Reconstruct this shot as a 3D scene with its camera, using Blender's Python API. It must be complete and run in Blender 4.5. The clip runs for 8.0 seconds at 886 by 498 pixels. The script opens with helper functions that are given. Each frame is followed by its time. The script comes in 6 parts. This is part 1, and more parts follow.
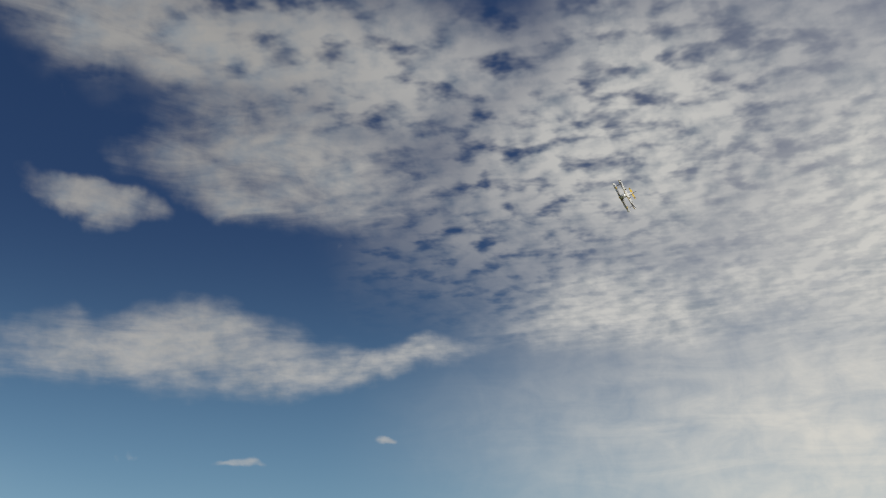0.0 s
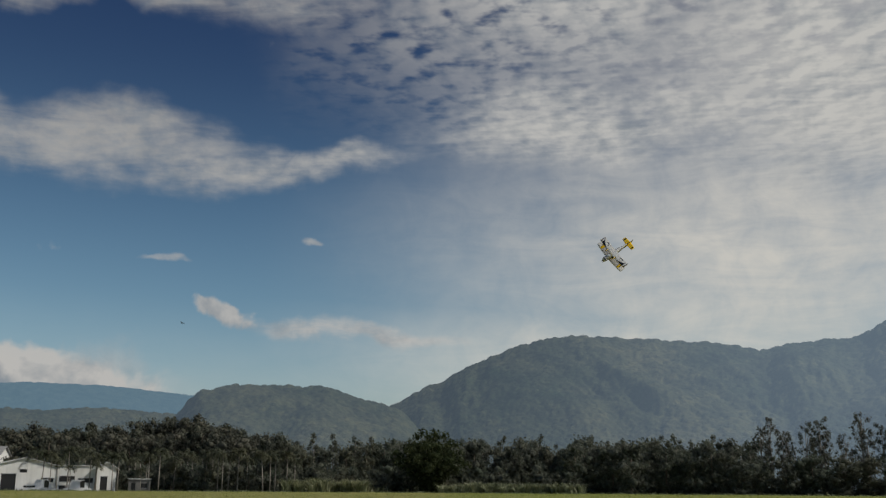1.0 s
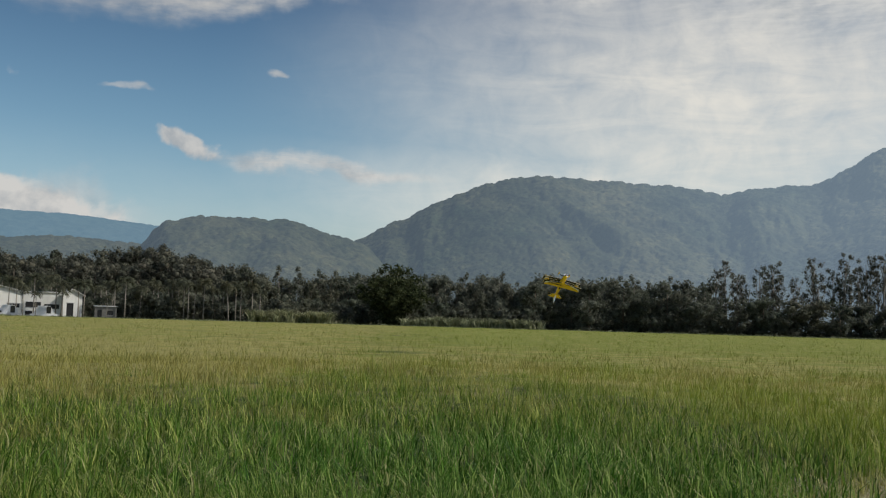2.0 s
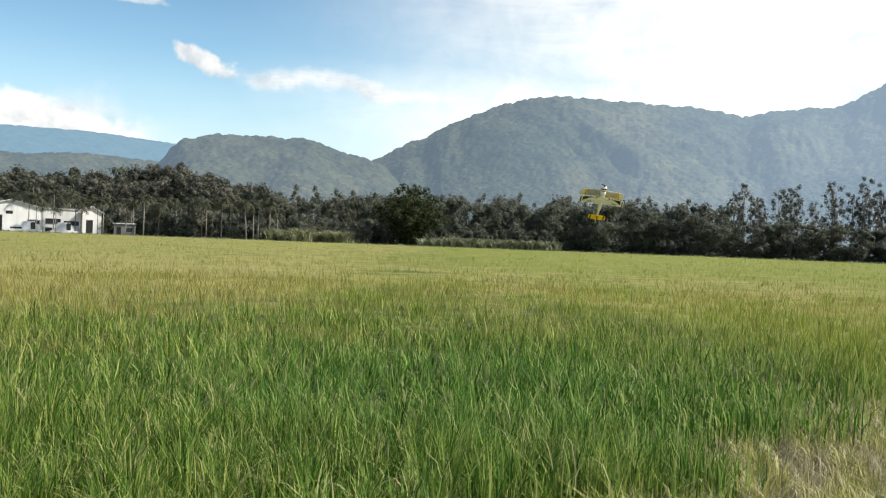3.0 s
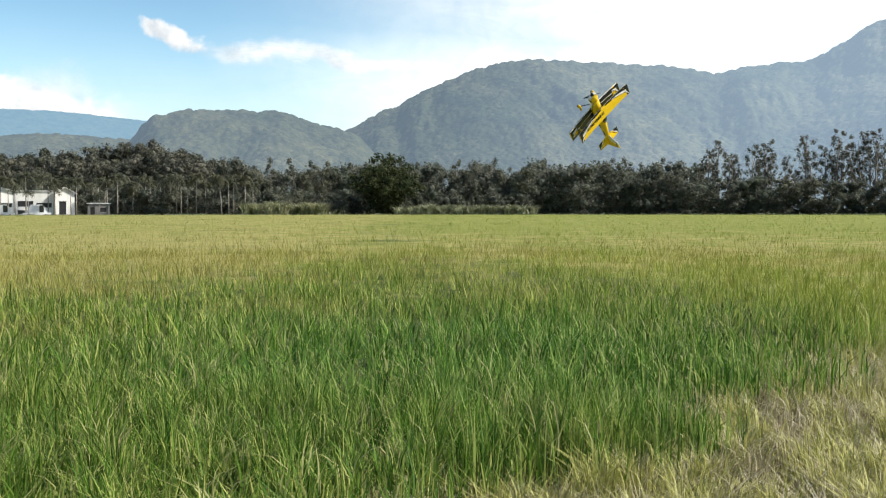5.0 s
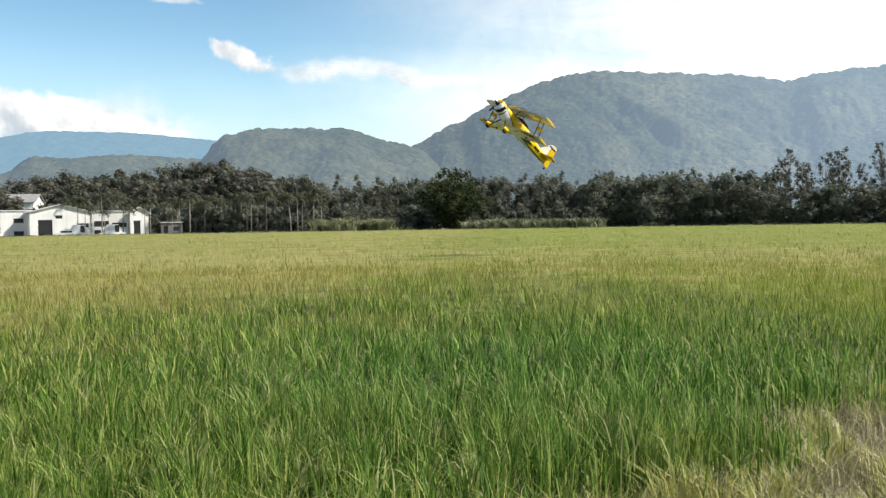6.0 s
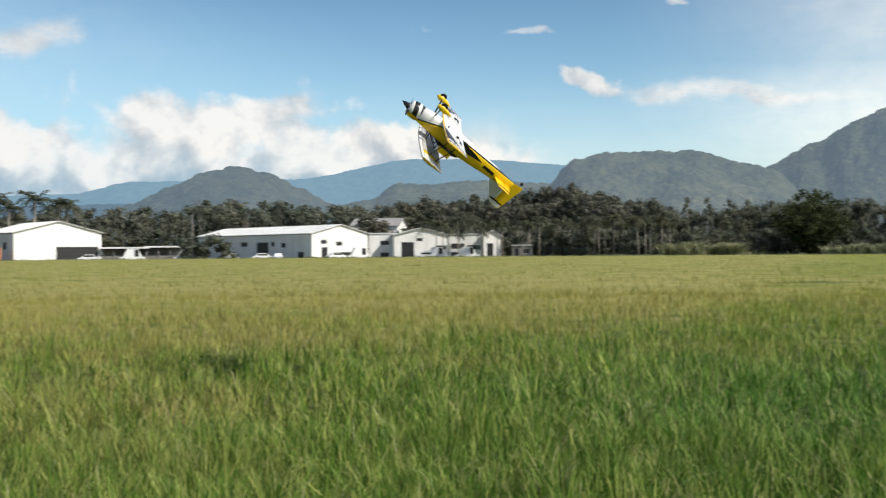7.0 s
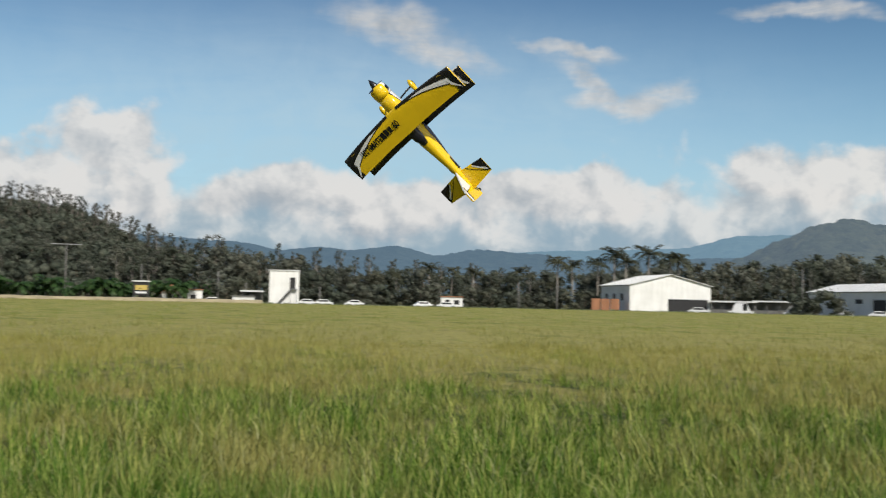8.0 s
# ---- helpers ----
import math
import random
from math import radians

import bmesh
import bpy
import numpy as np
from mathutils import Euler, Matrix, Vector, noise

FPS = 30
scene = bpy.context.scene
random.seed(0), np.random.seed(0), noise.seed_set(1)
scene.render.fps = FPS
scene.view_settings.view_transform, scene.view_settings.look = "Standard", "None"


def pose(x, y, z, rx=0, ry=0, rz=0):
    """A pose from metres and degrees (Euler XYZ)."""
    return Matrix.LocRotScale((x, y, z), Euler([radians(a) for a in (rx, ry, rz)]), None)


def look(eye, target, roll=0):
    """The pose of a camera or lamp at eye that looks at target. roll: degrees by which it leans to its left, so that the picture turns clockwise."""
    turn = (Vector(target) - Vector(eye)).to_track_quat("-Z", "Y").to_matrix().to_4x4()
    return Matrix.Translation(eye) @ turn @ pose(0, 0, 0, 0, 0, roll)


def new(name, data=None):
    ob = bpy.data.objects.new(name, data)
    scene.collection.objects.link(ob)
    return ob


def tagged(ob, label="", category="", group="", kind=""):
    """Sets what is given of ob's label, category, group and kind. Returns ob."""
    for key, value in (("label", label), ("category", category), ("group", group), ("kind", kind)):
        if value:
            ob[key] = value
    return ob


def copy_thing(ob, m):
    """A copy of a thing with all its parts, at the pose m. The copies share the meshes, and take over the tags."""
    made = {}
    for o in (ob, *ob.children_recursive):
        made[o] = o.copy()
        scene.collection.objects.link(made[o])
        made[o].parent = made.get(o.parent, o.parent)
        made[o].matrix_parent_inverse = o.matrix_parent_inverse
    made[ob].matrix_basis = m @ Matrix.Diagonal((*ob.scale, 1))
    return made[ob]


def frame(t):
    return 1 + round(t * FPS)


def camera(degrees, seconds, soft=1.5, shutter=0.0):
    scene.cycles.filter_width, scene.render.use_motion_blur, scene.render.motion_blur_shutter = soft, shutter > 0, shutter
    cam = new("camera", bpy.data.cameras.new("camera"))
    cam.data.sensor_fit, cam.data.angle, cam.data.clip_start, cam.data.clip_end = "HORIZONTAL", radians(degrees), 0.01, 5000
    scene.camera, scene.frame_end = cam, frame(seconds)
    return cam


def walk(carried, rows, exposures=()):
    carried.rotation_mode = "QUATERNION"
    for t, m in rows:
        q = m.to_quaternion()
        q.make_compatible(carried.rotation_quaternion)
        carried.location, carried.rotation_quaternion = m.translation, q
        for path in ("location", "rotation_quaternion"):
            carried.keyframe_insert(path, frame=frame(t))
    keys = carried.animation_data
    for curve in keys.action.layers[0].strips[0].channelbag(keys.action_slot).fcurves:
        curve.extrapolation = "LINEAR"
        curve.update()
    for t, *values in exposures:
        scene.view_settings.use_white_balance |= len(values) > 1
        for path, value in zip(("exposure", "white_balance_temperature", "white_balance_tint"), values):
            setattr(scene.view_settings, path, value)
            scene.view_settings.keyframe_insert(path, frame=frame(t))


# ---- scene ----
cam = camera(46.5, 8.0, soft=1.2, shutter=0.12)
EYE = 1.65
EXPOSURES = [(0.0, -0.75), (1.0, -0.98), (1.5, -0.85), (2.0, -0.58), (2.2, -0.42), (3.3, 0.42), (6.0, 0.38), (7.0, 0.06), (8.0, -0.28)]


def eye_pose(pitch, lean, turn):
    # the camera swings on an arm of 0.36 m round whoever holds it
    a = radians(turn)
    return pose(-0.36 * math.sin(a), -0.36 * (1 - math.cos(a)), EYE, pitch, lean, turn)


walk(cam, [
    (0.0, eye_pose(113.66, 1.38, 6.46)),
    (0.5, eye_pose(108.59, 0.67, 3.79)),
    (1.0, eye_pose(102.98, -0.37, 1.83)),
    (1.5, eye_pose(97.52, -1.12, 0.19)),
    (2.0, eye_pose(94.00, -1.59, -0.24)),
    (2.2, eye_pose(92.95, -1.66, 0.04)),
    (3.5, eye_pose(87.77, -2.13, 0.85)),
    (4.0, eye_pose(86.61, -1.56, 0.70)),
    (5.3, eye_pose(87.94, 0.36, -0.57)),
    (5.5, eye_pose(87.66, 0.62, -0.03)),
    (6.0, eye_pose(88.59, 0.87, 3.11)),
    (6.3, eye_pose(90.09, 0.63, 6.86)),
    (6.5, eye_pose(90.30, 0.47, 9.86)),
    (6.7, eye_pose(90.24, 0.55, 13.34)),
    (7.0, eye_pose(90.11, 0.43, 22.21)),
    (7.3, eye_pose(90.18, 0.23, 32.95)),
    (7.5, eye_pose(90.48, -0.07, 38.78)),
    (7.7, eye_pose(91.55, -0.53, 44.95)),
    (8.0, eye_pose(92.89, -1.22, 55.01)),
], exposures=EXPOSURES)

# ---- light ----
SUN_AZ, SUN_EL = 97.0, 40.0          # degrees to the right of straight ahead, and up
sky_world = bpy.data.worlds.new("sky")
scene.world = sky_world
sky_world.use_nodes = True


def build_sky(nt):
    """Clear sky with sheets, ripples, streaks and heaps of cloud laid out by bearing and height."""
    nt.nodes.clear()
    L = nt.links.new

    def node(kind, **props):
        n = nt.nodes.new(kind)
        for k, v in props.items():
            if k == "operation":
                n.operation = v
        return n

    def put(n, i, v):
        if hasattr(v, "is_output"):
            L(v, n.inputs[i])
        else:
            n.inputs[i].default_value = v

    def m(op, a, b=0.0, c=None, clamp=False):
        n = node("ShaderNodeMath", operation=op)
        n.use_clamp = clamp
        put(n, 0, a)
        put(n, 1, b)
        if c is not None:
            put(n, 2, c)
        return n.outputs[0]

    def vec(x, y, z=0.0):
        n = node("ShaderNodeCombineXYZ")
        for i, v in enumerate((x, y, z)):
            put(n, i, v)
        return n.outputs[0]

    def fbm(v, scale, detail=6.0, rough=0.6, dist=0.0):
        n = node("ShaderNodeTexNoise")
        L(v, n.inputs["Vector"])
        for k, val in (("Scale", scale), ("Detail", detail), ("Roughness", rough), ("Distortion", dist)):
            n.inputs[k].default_value = val
        return n.outputs["Fac"]

    def step(v, lo, hi, a=0.0, b=1.0):
        n = node("ShaderNodeMapRange")
        n.interpolation_type = "SMOOTHSTEP"
        put(n, 0, v)
        for i, val in ((1, lo), (2, hi), (3, a), (4, b)):
            n.inputs[i].default_value = val
        return n.outputs[0]

    def mixc(f, a, b):
        n = node("ShaderNodeMix")
        n.data_type = "RGBA"
        put(n, 0, f)
        put(n, 6, a)
        put(n, 7, b)
        return n.outputs[2]

    co = node("ShaderNodeTexCoord").outputs["Generated"]
    sep = node("ShaderNodeSeparateXYZ")
    L(co, sep.inputs[0])
    X, Y, Z = sep.outputs
    az = m("MULTIPLY", m("ARCTAN2", X, Y), 57.2958)
    el = m("MULTIPLY", m("ARCSINE", Z), 57.2958)
    flat = vec(az, el)                                   # degrees
    # cloud-deck coordinates: a level sheet seen from below
    zz = m("MAXIMUM", Z, 0.03)
    deck = vec(m("DIVIDE", X, zz), m("DIVIDE", Y, zz))
    warp_n = node("ShaderNodeTexNoise")
    L(flat, warp_n.inputs["Vector"])
    warp_n.inputs["Scale"].default_value, warp_n.inputs["Detail"].default_value = 0.16, 5.0
    off = node("ShaderNodeVectorMath", operation="MULTIPLY_ADD")
    L(warp_n.outputs["Color"], off.inputs[0])
    off.inputs[1].default_value, off.inputs[2].default_value = (9.0, 5.0, 0), (-4.5, -2.5, 0)
    add = node("ShaderNodeVectorMath", operation="ADD")
    L(flat, add.inputs[0])
    L(off.outputs[0], add.inputs[1])
    bent = add.outputs[0]

    def blob(a, e, wa, we, turn=0.0, v=None, hard=0.15):
        """1 inside an ellipse at bearing a and height e, 0 outside."""
        s = node("ShaderNodeVectorMath", operation="SUBTRACT")
        L(v or bent, s.inputs[0])
        s.inputs[1].default_value = (a, e, 0)
        r = node("ShaderNodeVectorRotate")
        r.rotation_type = "Z_AXIS"
        L(s.outputs[0], r.inputs["Vector"])
        r.inputs["Angle"].default_value = -radians(turn)
        k = node("ShaderNodeVectorMath", operation="MULTIPLY")
        L(r.outputs[0], k.inputs[0])
        k.inputs[1].default_value = (1 / wa, 1 / we, 0)
        d = node("ShaderNodeVectorMath", operation="LENGTH")
        L(k.outputs[0], d.inputs[0])
        return step(d.outputs["Value"], hard, 1.25, 1.0, 0.0)

    def join(items):
        out = items[0]
        for i in items[1:]:
            out = m("MAXIMUM", out, i)
        return out

    # high rippled deck (mackerel sky)
    fine = fbm(deck, 13.0, 3.0, 0.5, 0.1)
    broad = fbm(deck, 1.3, 5.0, 0.6, 0.2)
    zone_ripple = join([blob(*b) for b in RIPPLE])
    ripple = m("MULTIPLY", zone_ripple, step(m("ADD", m("MULTIPLY", fine, 0.95), m("MULTIPLY", broad, 0.45)), 0.46, 0.74), clamp=True)
    # sheets and streaks
    streak_v = node("ShaderNodeMapping")
    L(flat, streak_v.inputs[0])
    streak_v.inputs["Rotation"].default_value = (0, 0, radians(-8))
    streak_v.inputs["Scale"].default_value = (0.35, 1.6, 1)
    wisp = fbm(streak_v.outputs[0], 0.33, 8.0, 0.62, 1.2)
    puff = fbm(flat, 0.42, 8.0, 0.6, 0.5)
    zone_sheet = join([blob(*b) for b in SHEET])
    sheet = step(m("MULTIPLY", zone_sheet, m("ADD", m("MULTIPLY", wisp, 0.95), m("MULTIPLY", m("ADD", m("MULTIPLY", puff, 0.6), m("MULTIPLY", fine, 0.4)), 0.8))), 0.27, 1.1)
    # heaped clouds
    zone_heap = join([blob(*b) for b in HEAP])
    lumps = fbm(flat, 0.36, 6.0, 0.55, 0.2)
    heap = step(m("ADD", m("MULTIPLY", zone_heap, 0.75), m("MULTIPLY", m("SUBTRACT", lumps, 0.5), 1.25)), 0.24, 0.58)
    # long low bank, blue-grey at its foot
    tops = m("ADD", 6.6, m("MULTIPLY", m("SUBTRACT", fbm(flat, 0.17, 7.0, 0.55, 0.4), 0.5), 7.5))
    bank = m("MULTIPLY", step(m("SUBTRACT", tops, el), -0.5, 0.9), m("MULTIPLY", step(az, -120.0, -85.0), step(az, -25.0, -13.0, 1.0, 0.0)))
    # thin veil that thickens towards the sun
    veil = m("MULTIPLY", join([blob(*b, 0.0, flat, 0.0) for b in VEIL]), m("ADD", m("MULTIPLY", puff, 0.85), m("MULTIPLY", wisp, 0.85)), clamp=True)

    clear = node("ShaderNodeTexSky")
    clear.sky_type, clear.sun_disc = "NISHITA", False
    clear.sun_elevation, clear.sun_rotation = radians(SUN_EL), radians(SUN_AZ)
    clear.air_density, clear.dust_density, clear.ozone_density = 1.0, 0.6, 2.2

    def toned(hue, saturation, value):
        n = node("ShaderNodeHueSaturation")
        for k, v in (("Hue", hue), ("Saturation", saturation), ("Value", value)):
            n.inputs[k].default_value = v
        L(clear.outputs[0], n.inputs["Color"])
        return n.outputs[0]

    blue = mixc(step(el, 5.0, 27.0), toned(0.486, 1.12, 1.45), toned(0.512, 1.25, 0.72))
    side = step(az, -8.0, 30.0)                          # clouds nearer the sun are brighter
    high = step(el, 2.0, 30.0)
    # each lump is lit on the side that faces the sun and grey on the other
    moved = node("ShaderNodeVectorMath", operation="ADD")
    L(flat, moved.inputs[0])
    moved.inputs[1].default_value = (0.55, 0.75, 0.0)
    relief = m("SUBTRACT", fbm(moved.outputs[0], 0.36, 6.0, 0.55, 0.2), lumps)
    shade_h = m("ADD", m("MULTIPLY", step(fbm(flat, 0.16, 5.0, 0.6, 0.3), 0.3, 0.7), 0.5), m("MULTIPLY", relief, 3.4), clamp=True)
    lit = mixc(side, mixc(step(az, -48.0, -22.0), CLOUD_FAR, CLOUD_MID), CLOUD_NEAR)
    body = mixc(m("MULTIPLY", shade_h, 0.85), lit, CLOUD_SHADE)
    tilt = node("ShaderNodeVectorMath", operation="ADD")
    L(deck, tilt.inputs[0])
    tilt.inputs[1].default_value = (0.022, 0.012, 0.0)
    cell = m("MULTIPLY", m("SUBTRACT", fbm(tilt.outputs[0], 13.0, 3.0, 0.5, 0.1), fine), 2.2)
    shade_c = m("ADD", m("MULTIPLY", shade_h, 0.5), m("ADD", cell, 0.15), clamp=True)
    lit_high = mixc(step(az, -22.0, 6.0), CLOUD_DIM, CLOUD_HIGH)
    body_high = mixc(shade_c, lit_high, CLOUD_SHADE)
    c = blue
    c = mixc(m("MULTIPLY", veil, 0.85), c, mixc(high, mixc(step(az, -30.0, 6.0), CLOUD_HAZE, CLOUD_VEIL), CLOUD_HIGH))
    c = mixc(m("MULTIPLY", ripple, 0.85), c, body_high)
    c = mixc(m("MULTIPLY", sheet, 0.9), c, mixc(high, body, body_high))
    c = mixc(m("MULTIPLY", heap, 0.95), c, body)
    c = mixc(m("MULTIPLY", bank, 0.88), c, mixc(step(m("ADD", el, m("MULTIPLY", m("SUBTRACT", lumps, 0.5), 9.0)), 2.2, 5.4), CLOUD_FOOT, body))
    bg = node("ShaderNodeBackground")
    L(c, bg.inputs["Color"])
    bg.inputs["Strength"].default_value = SKY_STRENGTH
    out = node("ShaderNodeOutputWorld")
    L(bg.outputs[0], out.inputs[0])


SKY_STRENGTH = 0.095
CLOUD_NEAR, CLOUD_MID, CLOUD_FAR = (14.5, 13.8, 12.6, 1), (9.8, 9.6, 9.2, 1), (9.4, 9.3, 9.1, 1)
CLOUD_SHADE, CLOUD_HIGH, CLOUD_VEIL = (4.6, 5.2, 5.8, 1), (11.0, 10.8, 10.2, 1), (13.8, 13.0, 11.4, 1)
CLOUD_DIM = (6.2, 6.1, 5.9, 1)
CLOUD_FOOT = (3.6, 4.9, 6.0, 1)
CLOUD_HAZE = (4.6, 7.2, 8.8, 1)
# bearing, height, half width, half height (degrees), turn
RIPPLE = [(6, 29, 17, 9, 12), (20, 24, 12, 10, 0), (-14, 34, 20, 5, -6), (-60, 55, 40, 18, 0), (60, 50, 45, 22, 0)]
SHEET = [(-15, 28, 12, 4.5, -6), (-27, 26, 5, 1.4, -10), (-22, 18, 15, 3.0, 2), (-9, 17.6, 8, 1.6, 14), (-15, 17.4, 9, 2.0, 4), (-19, 27.0, 9, 2.4, -10), (-24, 34, 14, 4, -8), (6, 20, 14, 3, 0),
         (-16.5, 12.2, 2.6, 0.5, -4), (-9.5, 13.6, 1.2, 0.35, 0), (-7, 7.9, 9, 0.9, -3), (-58, 14.8, 8.0, 2.0, -18), (-55, 13.2, 5.5, 1.2, -6), (-46.5, 12.0, 5.0, 1.3, -32), (-46.0, 10.9, 4.0, 1.3, -10),
         (-48, 14, 4, 0.7, -14), (-36, 15.6, 6, 0.7, 4), (-17.2, 12.3, 2, 0.4, 0), (-43.5, 10.5, 3.0, 1.6, 0), (120, 30, 60, 12, 0), (-150, 30, 60, 12, 0)]
HEAP = [(-13.6, 8.7, 1.7, 1.2, -20), (-23, 6.0, 7, 1.8, -6), (-34, 7.2, 9, 2.4, 0), (-48, 5.8, 9, 1.8, 0), (-73.3, 8.2, 4.2, 3.5, 0), (-64, 5.6, 7, 2.6, 0),
        (-76, 5.5, 9, 3.0, 0), (-57, 5.0, 8, 2.0, 0), (-110, 8, 25, 5, 0), (110, 8, 50, 5, 0), (180, 8, 40, 5, 0)]
VEIL = [(15, 9, 12, 5), (16, 13, 24, 10), (22, 20, 20, 14), (9, 6.5, 22, 5), (45, 25, 40, 25), (-52, 4, 50, 6), (-62, 6, 34, 10)]
build_sky(sky_world.node_tree)

sun = new("sun", bpy.data.lights.new("sun", "SUN"))
sun.data.energy, sun.data.angle, sun.data.color = 5.0, radians(0.6), (1.0, 0.94, 0.84)
_a, _e = radians(SUN_AZ), radians(SUN_EL)
sun.matrix_world = look((200 * math.sin(_a) * math.cos(_e), 200 * math.cos(_a) * math.cos(_e), 200 * math.sin(_e)), (0, 0, 0))


# ---- materials ----
def surface(name, rough=0.8, metal=0.0, spec=0.5):
    m = bpy.data.materials.new(name)
    m.use_nodes = True
    b = m.node_tree.nodes["Principled BSDF"]
    b.inputs["Roughness"].default_value, b.inputs["Metallic"].default_value = rough, metal
    b.inputs["Specular IOR Level"].default_value = spec
    return m, m.node_tree, b


def noise_of(nt, scale, detail=5.0, rough=0.55, stretch=None, coord="Object"):
    tc = nt.nodes.new("ShaderNodeTexCoord")
    out = tc.outputs[coord]
    if stretch:
        mp = nt.nodes.new("ShaderNodeMapping")
        mp.inputs["Scale"].default_value = stretch
        nt.links.new(out, mp.inputs[0])
        out = mp.outputs[0]
    n = nt.nodes.new("ShaderNodeTexNoise")
    n.inputs["Scale"].default_value, n.inputs["Detail"].default_value, n.inputs["Roughness"].default_value = scale, detail, rough
    nt.links.new(out, n.inputs["Vector"])
    return n.outputs["Fac"]


def ramp(nt, fac, *stops):
    r = nt.nodes.new("ShaderNodeValToRGB")
    els = r.color_ramp.elements
    while len(els) < len(stops):
        els.new(0.5)
    for e, (p, c) in zip(els, stops):
        e.position, e.color = p, (*c, 1)
    nt.links.new(fac, r.inputs[0])
    return r.outputs[0]


def blend(nt, a, b, fac, mode="MIX"):
    n = nt.nodes.new("ShaderNodeMix")
    n.data_type, n.blend_type = "RGBA", mode
    for i, v in ((0, fac), (6, a), (7, b)):
        if hasattr(v, "is_output"):
            nt.links.new(v, n.inputs[i])
        else:
            n.inputs[i].default_value = (*v, 1) if isinstance(v, tuple) else v
    return n.outputs[2]


def bump(nt, b, fac, strength, distance):
    n = nt.nodes.new("ShaderNodeBump")
    n.inputs["Strength"].default_value, n.inputs["Distance"].default_value = strength, distance
    nt.links.new(fac, n.inputs["Height"])
    nt.links.new(n.outputs[0], b.inputs["Normal"])


def painted(name, colour, rough=0.6, dirt=0.25, scale=1.5, metal=0.0, grain=30.0, depth=0.002):
    """A coat of colour with blotches and fine grain."""
    m, nt, b = surface(name, rough, metal)
    dark = tuple(c * (1 - dirt) for c in colour)
    base = ramp(nt, noise_of(nt, scale, 6), (0.3, dark), (0.6, colour))
    fine = noise_of(nt, grain, 3)
    nt.links.new(blend(nt, base, ramp(nt, fine, (0.3, (0.82, 0.82, 0.82)), (0.7, (1, 1, 1))), 0.6, "MULTIPLY"), b.inputs["Base Color"])
    bump(nt, b, fine, 0.3, depth)
    return m


def foliage(name, a, b_, c, thin=0.3, rough=0.55, field=None, gloss=0.3, relief=0.0):
    """Leaves: colour varies leaf by leaf, plant by plant, and in broad patches."""
    m, nt, b = surface(name, rough, 0.0, gloss)
    geo = nt.nodes.new("ShaderNodeNewGeometry")
    info = nt.nodes.new("ShaderNodeObjectInfo")
    leaf = ramp(nt, geo.outputs["Random Per Island"], (0.0, a), (0.55, b_), (1.0, c))
    if field:
        leaf = field(nt, leaf)
    tint = ramp(nt, info.outputs["Random"], (0.0, (0.72, 0.8, 0.72)), (0.5, (1, 1, 1)), (1.0, (1.12, 1.06, 0.94)))
    col = blend(nt, leaf, tint, 0.8, "MULTIPLY")
    nt.links.new(col, b.inputs["Base Color"])
    if field is not None and relief:
        bump(nt, b, noise_of(nt, 1.6, 5, 0.7), 1.0, relief)
    tr = nt.nodes.new("ShaderNodeBsdfTranslucent")
    nt.links.new(col, tr.inputs["Color"])
    mix = nt.nodes.new("ShaderNodeMixShader")
    mix.inputs[0].default_value = thin
    nt.links.new(b.outputs[0], mix.inputs[1])
    nt.links.new(tr.outputs[0], mix.inputs[2])
    nt.links.new(mix.outputs[0], nt.nodes["Material Output"].inputs["Surface"])
    return m


